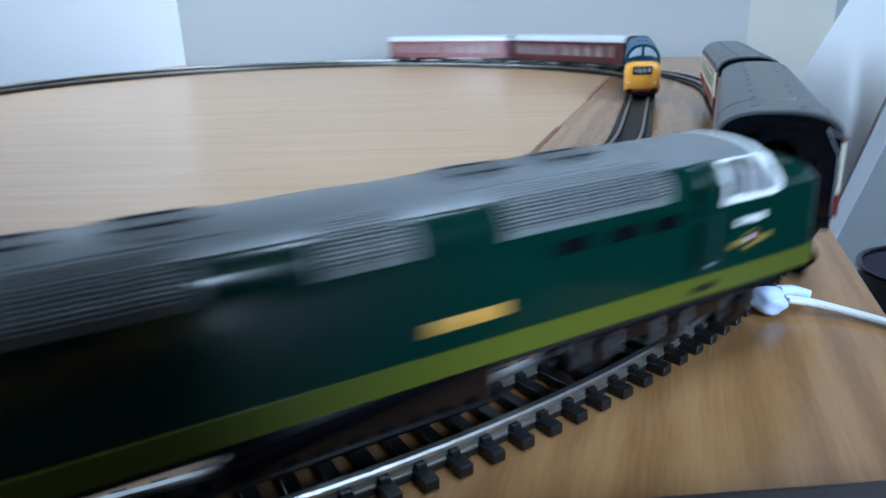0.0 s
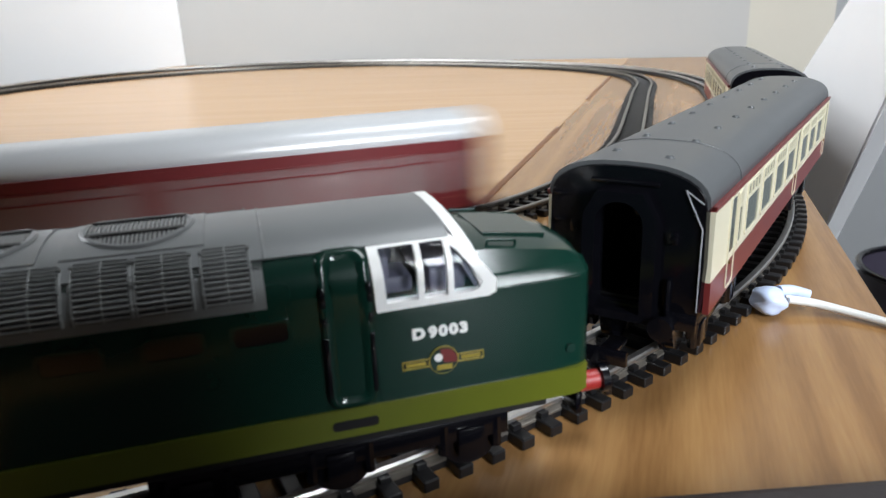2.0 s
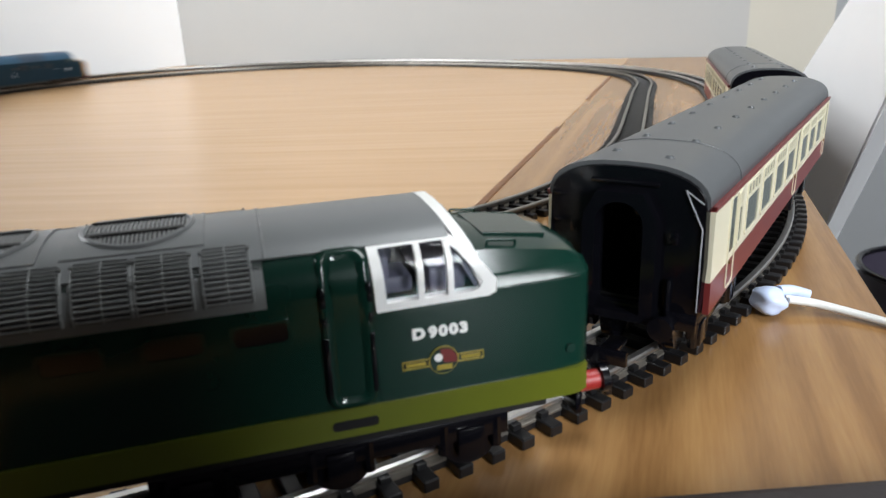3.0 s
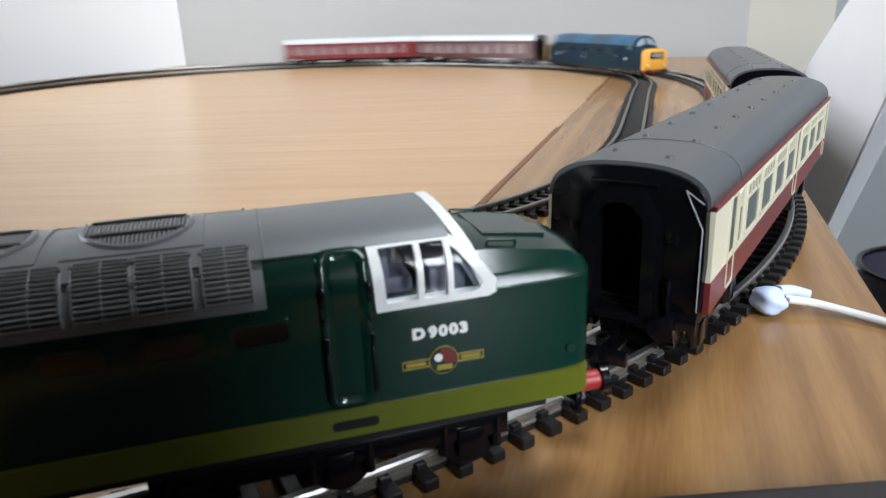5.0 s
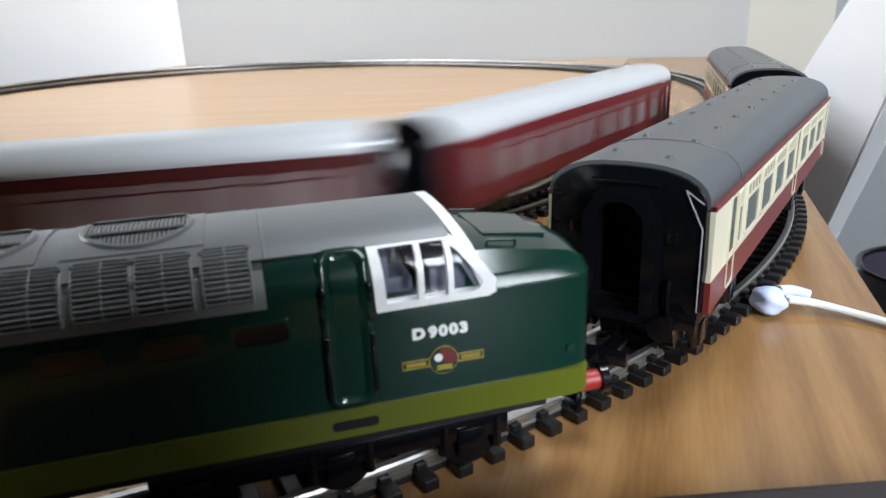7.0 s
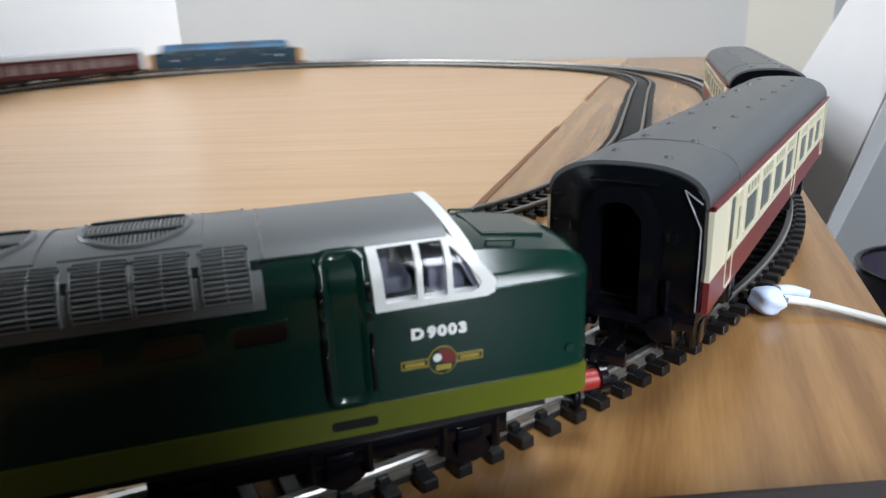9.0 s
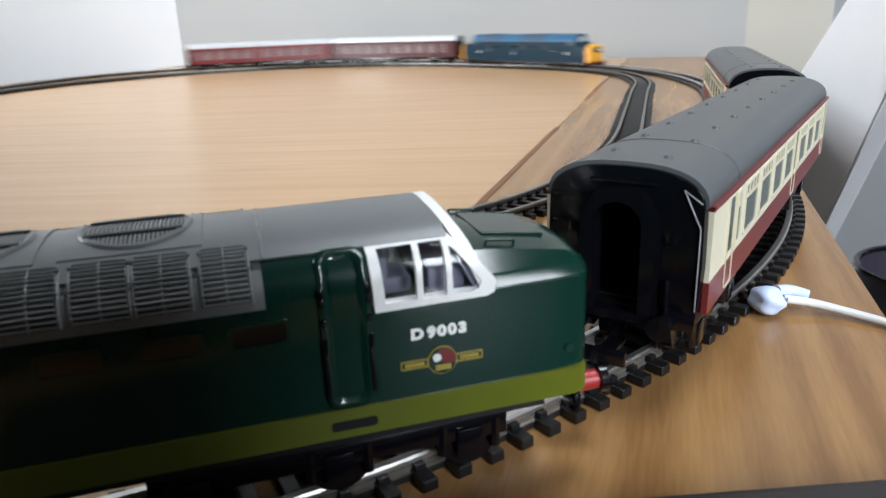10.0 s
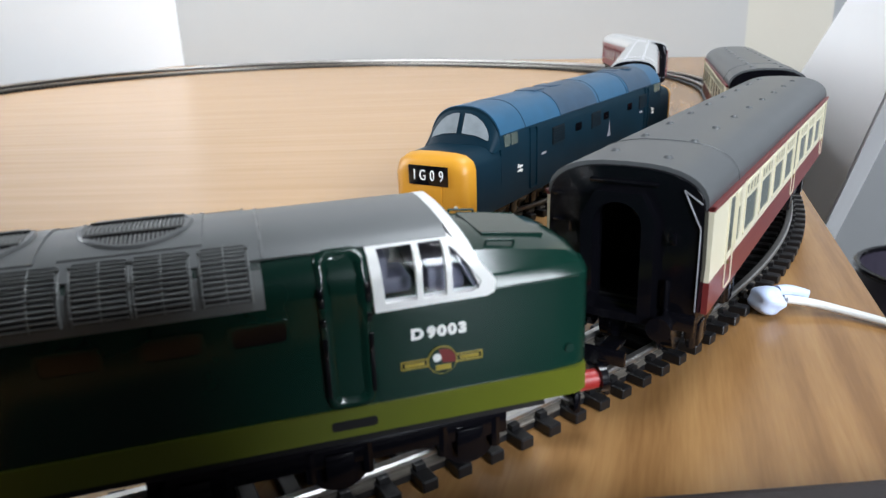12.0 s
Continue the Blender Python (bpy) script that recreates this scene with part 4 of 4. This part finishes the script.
def make_table():
    t = holder("table", "light oak veneer folding table with dark brown joint strips", "table")
    # u along, v across: the strip line at v = 0.157, broken beyond u = 0.36
    g = 0.0002
    far, near, wide, vs, uj = 1.188, -0.285, 1.165, 0.157, 0.36
    for u0, u1 in ((near, far),):
        part("leaf", board([on_table(u0, vs + g), on_table(u0, wide), on_table(u1, wide), on_table(u1, vs + g)][::-1], -0.022, 0, 0.0003), M_WOOD, t)
        part("edge_leaf", board([on_table(u0, 0), on_table(u0, vs - g), on_table(u1, vs - g), on_table(u1, 0)][::-1], -0.022, 0, 0.0003), M_WOOD_EDGE, t)
    for u0, u1 in ((0.02, uj - 0.004), (0.545, 0.80)):
        part("joint_strip", board([on_table(u0, vs - 0.0020), on_table(u0, vs + 0.0020), on_table(u1, vs + 0.0020), on_table(u1, vs - 0.0020)][::-1], -0.006, 0.0005, 0.0002), M_STRIP, t)
    for u in (near + 0.08, far - 0.08):
        for v in (0.07, wide - 0.07):
            p = on_table(u, v)
            part("leg", box(p.x - 0.025, p.x + 0.025, p.y - 0.025, p.y + 0.025, -0.75, -0.022, 0.004), M_WOOD_EDGE, t)
    return t


def wall_panel(name, a, b, z0, z1, m, thick=0.10, kind="structure", label="", category="wall"):
    """An upright wall from plan point a to b; its thickness lies to the right of that way."""
    a, b = Vector((*a, 0)), Vector((*b, 0))
    d = (b - a).normalized()
    n = Vector((d.y, -d.x, 0)) * thick
    bm = loft([[p, q, q + n, p + n] for p, q in ((a + Vector((0, 0, z0)), b + Vector((0, 0, z0))), (a + Vector((0, 0, z1)), b + Vector((0, 0, z1))))])
    return thing(name, bm, m, label, category, kind=kind)


def area(name, at, to, sx, sy, watts, color, spread=180):
    l = bpy.data.lights.new(name, "AREA")
    l.shape, l.size, l.size_y, l.energy, l.color = "RECTANGLE", sx, sy, watts, color
    l.spread = radians(spread)
    ob = new(name, l)
    ob.matrix_basis = look(at, to)
    return ob


FL, CE = -0.75, 1.65
ROOF_LIGHT = (0.20, 0.85, 0.12, 0.74)


def make_room():
    x0, x1, y0, y1 = -1.60, 1.75, -2.0, 1.74
    thing("floor", box(x0 - 0.1, x1 + 0.1, y0 - 0.1, y1 + 0.6, FL - 0.1, FL), M_CARPET, "grey carpeted floor", "floor", kind="structure")
    rx0, rx1, ry0, ry1 = ROOF_LIGHT
    cb = box(x0 - 0.1, rx0, y0 - 0.1, y1 + 0.6, CE, CE + 0.1)
    box(rx1, x1 + 0.1, y0 - 0.1, y1 + 0.6, CE, CE + 0.1, bm=cb)
    box(rx0, rx1, y0 - 0.1, ry0, CE, CE + 0.1, bm=cb)
    box(rx0, rx1, ry1, y1 + 0.6, CE, CE + 0.1, bm=cb)
    thing("ceiling", cb, M_CEILING, "unseen ceiling darkened to cut bounced light", "ceiling", kind="structure")
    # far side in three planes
    # tone of these two walls carries the light falling on them
    wall_panel("wall_north", (-0.58, 1.700), (0.560, 1.316), FL, CE, M_WALL_DIM, -0.1, label="plain white wall behind the table, greyed for its dimmer light")
    wall_panel("wall_northwest", (x0, 0.93), (-0.58, 1.700), FL, CE, M_WALL_LIT, -0.1, label="white wall angled towards the window, its brightness painted in")
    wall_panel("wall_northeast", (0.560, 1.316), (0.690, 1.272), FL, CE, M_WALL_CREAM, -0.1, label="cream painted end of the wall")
    wall_panel("wall_northeast_shaded", (0.690, 1.272), (x1, 0.916), FL, CE, M_WALL_SHADED, -0.1, label="plain wall in shade, the shade painted as grey")
    # west wall with its window
    wy0, wy1, wz0, wz1 = 0.42, 0.92, 0.10, 1.25
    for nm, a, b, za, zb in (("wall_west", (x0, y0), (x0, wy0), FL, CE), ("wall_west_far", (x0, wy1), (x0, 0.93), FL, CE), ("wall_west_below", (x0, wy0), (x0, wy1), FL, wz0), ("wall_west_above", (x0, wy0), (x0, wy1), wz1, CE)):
        wall_panel(nm, a, b, za, zb, M_WALL_DIM, -0.1, label="white wall around the window")
    # out of view, dark only so that it throws little light back
    wall_panel("wall_east", (x1, 0.916), (x1, y0), FL, CE, M_DARKROOM, -0.1, label="unseen wall darkened to cut bounced light")
    # an unseen dark wall added close behind the phone to block light; beside it the room goes on to the larger window
    sx0, sx1, sz0, sz1 = 0.85, 1.60, 0.50, 1.55
    wall_panel("shade_wall_south", (0.102, -0.075), (x0, -0.075), FL, CE, M_DARKROOM, -0.1, label="unseen dark wall added behind the viewer to block light")
    wall_panel("shade_wall_return", (0.102, y0), (0.102, -0.175), FL, CE, M_DARKROOM, -0.1, label="unseen dark wall added behind the viewer to block light")
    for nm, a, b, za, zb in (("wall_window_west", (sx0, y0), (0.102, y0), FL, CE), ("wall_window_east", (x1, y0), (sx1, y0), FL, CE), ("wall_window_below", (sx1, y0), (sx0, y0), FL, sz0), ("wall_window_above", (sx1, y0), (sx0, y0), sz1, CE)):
        wall_panel(nm, a, b, za, zb, M_DARKROOM, -0.1, label="unseen wall around the window, darkened to cut bounced light")
    w = tagged(new("window_1"), "white framed window letting in daylight", "window", kind="structure")
    for ya, yb, za, zb in ((wy0, wy1, wz0, wz0 + 0.05), (wy0, wy1, wz1 - 0.05, wz1), (wy0, wy0 + 0.05, wz0 + 0.05, wz1 - 0.05), (wy1 - 0.05, wy1, wz0 + 0.05, wz1 - 0.05)):
        part("window_frame", box(x0 - 0.07, x0 - 0.03, ya, yb, za, zb, 0.003), M_GLOSS_WHITE, w)
    w = tagged(new("window_2"), "white framed window letting in daylight", "window", kind="structure")
    for xa, xb, za, zb in ((sx0, sx1, sz0, sz0 + 0.05), (sx0, sx1, sz1 - 0.05, sz1), (sx0, sx0 + 0.05, sz0 + 0.05, sz1 - 0.05), (sx1 - 0.05, sx1, sz0 + 0.05, sz1 - 0.05)):
        part("window_frame", box(xa, xb, y0 - 0.07, y0 - 0.03, za, zb, 0.003), M_GLOSS_WHITE, w)
    area("west_daylight", (x0 + 0.01, 0.67, 0.675), (x0 + 1, 1.12, 0.55), 0.50, 1.15, WINDOW_WATTS[0], (0.95, 0.98, 1.0), 105)
    area("south_daylight", (1.225, y0 + 0.01, 1.025), (1.05, y0 + 1, 0.72), 0.75, 1.05, WINDOW_WATTS[1], (0.90, 0.95, 1.0))
    # roof window over the near end
    rx0, rx1, ry0, ry1 = ROOF_LIGHT
    w = tagged(new("window_3"), "white framed roof window letting in daylight", "window", kind="structure")
    for xa, xb, ya, yb in ((rx0, rx1, ry0, ry0 + 0.04), (rx0, rx1, ry1 - 0.04, ry1), (rx0, rx0 + 0.04, ry0 + 0.04, ry1 - 0.04), (rx1 - 0.04, rx1, ry0 + 0.04, ry1 - 0.04)):
        part("window_frame", box(xa, xb, ya, yb, CE + 0.03, CE + 0.07, 0.003), M_GLOSS_WHITE, w)
    area("roof_daylight", ((rx0 + rx1) / 2, (ry0 + ry1) / 2, CE - 0.01), ((rx0 + rx1) / 2 - 0.12, (ry0 + ry1) / 2 + 0.1, 0), rx1 - rx0, ry1 - ry0, WINDOW_WATTS[2], (0.93, 0.97, 1.0))


def make_bin():
    b = holder("waste_bin", "dark round plastic waste bin standing on the floor", "bin")
    x, y, r0, r1, z0, z1 = 0.555, 0.735, 0.066, 0.080, FL, FL + 0.55
    rings = []
    for r, z in ((r0, z0), (r1, z1), (r1 - 0.003, z1), (r0 - 0.003, z0 + 0.003)):
        rings.append([(x + r * math.cos(a), y + r * math.sin(a), z) for a in np.linspace(0, 2 * math.pi, 41)[:-1]])
    part("bucket", loft(rings), M_BIN, b)
    bm = bmesh.new()
    tor = []
    for i in range(48):
        a = 2 * math.pi * i / 48
        tor.append([(x + (r1 + 0.004 * math.cos(q)) * math.cos(a), y + (r1 + 0.004 * math.cos(q)) * math.sin(a), z1 + 0.004 * math.sin(q)) for q in np.linspace(0, 2 * math.pi, 9)[:-1]])
    part("rim", loft(tor + [tor[0]], caps=False, bm=bm), M_BLACK, b)
    return b


def make_corner():
    """The white board that leans in the corner beyond the table."""
    pts = [(0.354, 0.534, 0.075), (0.415, 0.715, 0.122), (0.595, 1.250, -0.098), (0.598, 1.262, FL), (0.585, 1.224, FL), (0.574, 1.194, -0.616)]
    bm = bmesh.new()
    n = Vector((0.948, -0.319, 0)) * 0.018
    a = [bm.verts.new(p) for p in pts]
    b = [bm.verts.new(Vector(p) + n) for p in pts]
    bm.faces.new(a)
    bm.faces.new(b[::-1])
    for i in range(6):
        bm.faces.new((a[i], a[(i + 1) % 6], b[(i + 1) % 6], b[i]))
    bmesh.ops.recalc_face_normals(bm, faces=bm.faces)
    bmesh.ops.bevel(bm, geom=bm.edges[:], offset=0.002, segments=2, affect="EDGES")
    thing("leaning_board", bm, M_GLOSS_WHITE, "white gloss board leaning in the corner beside the table", "board")


# ---- track ----
def make_track(line, name, label, inset=0.0, head=None):
    """Rails and sleepers; inset moves them towards the middle of the loop."""
    t = holder(name, label, "model railway track")
    e, a = line
    total = a[-1]
    for off in (-0.0083, 0.0083):
        rings = []
        n = 420
        for i in range(n):
            s = total * i / n
            p, d = on_line(line, s), line_dir(line, s)
            q = Vector((-d.y, d.x))
            p = p - q * inset
            sec = ((-0.0013, 0.0021), (0.0013, 0.0021), (0.0013, 0.0026), (0.0004, 0.0031), (0.0005, 0.0041), (0.0012, 0.0046), (0.0012, 0.0055), (0.0008, 0.0060), (-0.0008, 0.0060), (-0.0012, 0.0055), (-0.0012, 0.0046), (-0.0005, 0.0041), (-0.0004, 0.0031), (-0.0013, 0.0026))
            rings.append([(p.x + q.x * (off + y), p.y + q.y * (off + y), z) for y, z in sec])
        rail = part("rail", loft(rings + [rings[0]], caps=False), head or M_STEEL, t, "nickel silver rail", smooth=30)
        rail.data.materials.append(M_TARNISH)
        for f in rail.data.polygons:
            f.material_index = 0 if f.center.z > 0.0042 else 1
    bm = box(-0.0018, 0.0018, -0.0148, 0.0148, 0.0002, 0.0030, 0.0003, 1)
    for y in (-0.0083, 0.0083):
        for sy in (-1, 1):
            box(-0.0011, 0.0011, y + sy * 0.0016 - 0.0008, y + sy * 0.0016 + 0.0008, 0.0028, 0.0043, bm=bm)
    me = mesh_of("sleeper", bm, M_SLEEPER)
    count = round(total / 0.0082)
    near = []
    rest = []
    for i in range(count):
        s = total * i / count
        p, d = on_line(line, s), line_dir(line, s)
        p = p - Vector((-d.y, d.x)) * inset
        m = pose(p.x, p.y, 0, 0, 0, math.degrees(math.atan2(d.y, d.x)))
        (near if p.x > -0.30 and p.y < 1.12 else rest).append(m)
    near, extra = near[:290], near[290:]
    for m in near:
        ob = new("sleeper", me)
        ob.parent, ob.matrix_basis = t, m
    V = np.array([v.co for v in me.vertices])
    F = [tuple(p.vertices) for p in me.polygons]
    verts, faces = [], []
    for m in rest + extra:
        k = len(verts)
        R = np.array(m)
        verts += [tuple(v) for v in V @ R[:3, :3].T + R[:3, 3]]
        faces += [tuple(k + i for i in f) for f in F]
    j = bpy.data.meshes.new("sleepers")
    j.from_pydata(verts, [], faces)
    j.materials.append(M_SLEEPER)
    ob = new("sleeper_run", j)
    ob.parent = t
    tagged(ob, "black plastic sleepers", kind="stuff")
    # webs that tie the sleepers under each rail
    for off in (-0.0083, 0.0083):
        rings = []
        for i in range(360):
            s = total * i / 360
            p, d = on_line(line, s), line_dir(line, s)
            q = Vector((-d.y, d.x))
            p = p - q * inset
            rings.append([(p.x + q.x * (off + y), p.y + q.y * (off + y), z) for y, z in ((-0.0011, 0.0004), (0.0011, 0.0004), (0.0011, 0.0020), (-0.0011, 0.0020))])
        part("sleeper_web", loft(rings + [rings[0]], caps=False), M_SLEEPER, t)
    return t


def tube(points, r, n=10):
    p = [Vector(q) for q in points]
    out = []
    for i in range(len(p) - 1):
        a, b, c, d = p[max(i - 1, 0)], p[i], p[i + 1], p[min(i + 2, len(p) - 1)]
        for u in np.linspace(0, 1, 8, endpoint=False):
            out.append(0.5 * (2 * b + (c - a) * u + (2 * a - 5 * b + 4 * c - d) * u * u + (3 * b - a - 3 * c + d) * u ** 3))
    out.append(p[-1])
    rings = []
    for i, q in enumerate(out):
        d = (out[min(i + 1, len(out) - 1)] - out[max(i - 1, 0)]).normalized()
        s = d.cross(Vector((0, 0, 1))).normalized()
        w = s.cross(d)
        rings.append([q + r * (math.cos(t) * s + math.sin(t) * w) for t in np.linspace(0, 2 * math.pi, n + 1)[:-1]])
    return loft(rings)


def make_feed():
    f = holder("power_clip", "white power clip and twin cable plugged into the track", "power connector")
    p = Vector((0.1005, 0.2015, 0))
    bm = bmesh.new()
    bmesh.ops.create_uvsphere(bm, u_segments=20, v_segments=14, radius=1)
    for v in bm.verts:
        u = v.co.copy()
        r = 1 + 0.16 * math.sin(3.4 * u.x + 1.0) * math.cos(2.9 * u.y + 0.6) + 0.10 * math.sin(5 * u.z + 3 * u.x)
        v.co = Vector((p.x + u.x * 0.0054 * r, p.y + u.y * 0.0054 * r, 0.0048 + u.z * 0.0044))
    part("clip_body", bm, M_CLIP, f, smooth=60)
    part("clip_tail", tube([(p.x + 0.004, p.y + 0.003, 0.0065), (p.x + 0.009, p.y + 0.0045, 0.0058), (p.x + 0.014, p.y + 0.003, 0.0045)], 0.0018), M_CLIP, f, smooth=60)
    for k in (-1, 1):
        o = k * 0.0011
        part("cable", tube([(p.x + 0.006, p.y + 0.001 + o, 0.0045), (p.x + 0.014, p.y - 0.0005 + o, 0.0034), (p.x + 0.022, p.y - 0.005 + o, 0.0022), (p.x + 0.030, p.y - 0.013 + o, 0.0016), (p.x + 0.036, p.y - 0.024 + o, 0.0016), (p.x + 0.040, p.y - 0.042 + o, 0.0014)], 0.0010), M_CABLE, f, smooth=60)
    return f


make_table()
make_room()
make_bin()
make_corner()
TRACK_OUT = make_track(OUTER, "outer_track", "curved track loop with black sleepers on the table", 0.0012)
TRACK_IN = make_track(INNER, "inner_track", "inner track loop with black sleepers on the table", head=M_DULL_STEEL)
make_feed()

case = holder("phone_case", "dark brown leather case lying flat on the table", "case")
part("cover", box(-0.085, 0.105, -0.070, 0.0, 0.0005, 0.0085, 0.0022, 3), M_CASE, case, smooth=60)
part("flap", box(-0.085, 0.105, -0.072, -0.004, 0.0086, 0.0105, 0.0009, 2), M_CASE, case, smooth=60)
case.matrix_basis = pose(0.01, 0.1065, 0, 0, 0, 3.0)

phone = holder("phone", "black phone propped upright in landscape on its case", "phone")
part("body", box(-0.158, 0.010, -0.0125, -0.0045, 0.052, 0.130, 0.003, 3), M_BLACK, phone, smooth=60)
part("lens_ring", rod((0, -0.0046, EYE_Z), (0, -0.0036, EYE_Z), 0.0040, 24), M_BLACK_MATT, phone)
prop = holder("case_stand", "dark brown leather stand holding the phone", "stand")
part("back", box(-0.045, 0.012, -0.030, -0.013, 0.0, 0.120, 0.003, 2), M_CASE, prop, smooth=60)
part("ledge", box(-0.045, 0.012, -0.0130, -0.0020, 0.0, 0.0518, 0.002, 2), M_CASE, prop, smooth=60)

# ---- trains ----
CRIMSON_CREAM = (M_CRIMSON, M_CREAM, M_CRIMSON, M_COACH_ROOF, M_PANE)
ALL_MAROON = (M_MAROON, M_MAROON, M_MAROON, M_SILVER_ROOF, M_PANE_DARK)
green_loco = deltic()
coach_a = coach("passenger_coach", 0.216, 0.0186, 0.0445, 0.0535, 0.0197, CRIMSON_CREAM, "crimson and cream model coach with grey roof and black end", TOURIST, "coaches behind the green locomotive", 0.0078, 0.0012)
coach_b = copy_thing(coach_a, pose(0, 0, 0))
blue_loco = class40()
coach_c = coach("passenger_coach", 0.266, 0.0120, 0.0400, 0.0500, 0.0178, ALL_MAROON, "maroon model coach with pale grey roof", COMPO, "coaches behind the blue locomotive")
coach_d = coach("passenger_coach", 0.266, 0.0120, 0.0400, 0.0500, 0.0178, (M_RED_COACH, M_RED_COACH, M_RED_COACH, M_SILVER_ROOF, M_PANE_DARK), "brighter red model coach with pale grey roof", COMPO, "coaches behind the blue locomotive")

# lengths along the lines at which the vehicles' middles stand, by time
GREEN_STOP = 0.4315
GREEN_RUN = [(0.0, -0.096), (0.1, -0.070), (0.2, -0.044), (0.3, -0.024), (0.4, -0.008), (0.5, -0.002), (0.6, 0.0), (12.0, 0.0)]
# each with its set on the rails: sideways and turned
GREEN_TRAIN = [(green_loco, 0.0, 0.176, pose(0, 0, 0)), (coach_a, -0.2705, 0.148, pose(0, -0.0038, 0, 0, 0, 2.3)), (coach_b, -0.534, 0.148, pose(0, -0.003, 0))]
BLUE_RUN = [(0.0, -0.716), (0.3, -0.514), (0.5, -0.41), (0.6, -0.334), (0.7, -0.27), (0.8, -0.22), (1.2, 0.046), (3.0, 1.229), (3.1, 1.279), (3.2, 1.335), (4.8, 2.341), (5.0, 2.449), (5.2, 2.577), (5.4, 2.696), (5.6, 2.839), (5.8, 2.953), (6.0, 3.089), (6.2, 3.225), (6.5, 3.412), (7.0, 3.740), (7.2, 3.867), (8.8, 4.887), (9.0, 5.013), (9.2, 5.139), (9.5, 5.345), (10.0, 5.653), (10.3, 5.825), (10.6, 6.013), (10.9, 6.145), (11.1, 6.289), (11.3, 6.393), (11.5, 6.465), (11.7, 6.513), (11.9, 6.5372), (12.0, 6.539)]
BLUE_TRAIN = [(blue_loco, 0.0, 0.180), (coach_c, -0.294, 0.186), (coach_d, -0.572, 0.186)]


def run_at(run, t):
    """Smooth value of a run between its rows, never turning back."""
    ts = [r[0] for r in run]
    vs = [r[1] for r in run]
    n = len(ts)
    h = [ts[i + 1] - ts[i] for i in range(n - 1)]
    d = [(vs[i + 1] - vs[i]) / h[i] for i in range(n - 1)]
    m = [d[0]] + [0.0 if d[i - 1] * d[i] <= 0 else 2 * d[i - 1] * d[i] / (d[i - 1] + d[i]) for i in range(1, n - 1)] + [d[-1]]
    for i in range(n - 1):
        if t <= ts[i + 1] or i == n - 2:
            u = (t - ts[i]) / h[i]
            return (2 * u ** 3 - 3 * u * u + 1) * vs[i] + (u ** 3 - 2 * u * u + u) * h[i] * m[i] + (3 * u * u - 2 * u ** 3) * vs[i + 1] + (u ** 3 - u * u) * h[i] * m[i + 1]


def motions():
    times = [i / 10 for i in range(121)]
    for ob, off, base in BLUE_TRAIN:
        walk(ob, [(t, vehicle_pose(INNER, run_at(BLUE_RUN, t) + off, base)) for t in times])
    short = [i / 30 for i in range(0, 25)] + [1.0, 12.0]
    for ob, off, base, seat in GREEN_TRAIN:
        walk(ob, [(t, vehicle_pose(OUTER, GREEN_STOP + run_at(GREEN_RUN, t) + off, base) @ seat) for t in short])


motions()
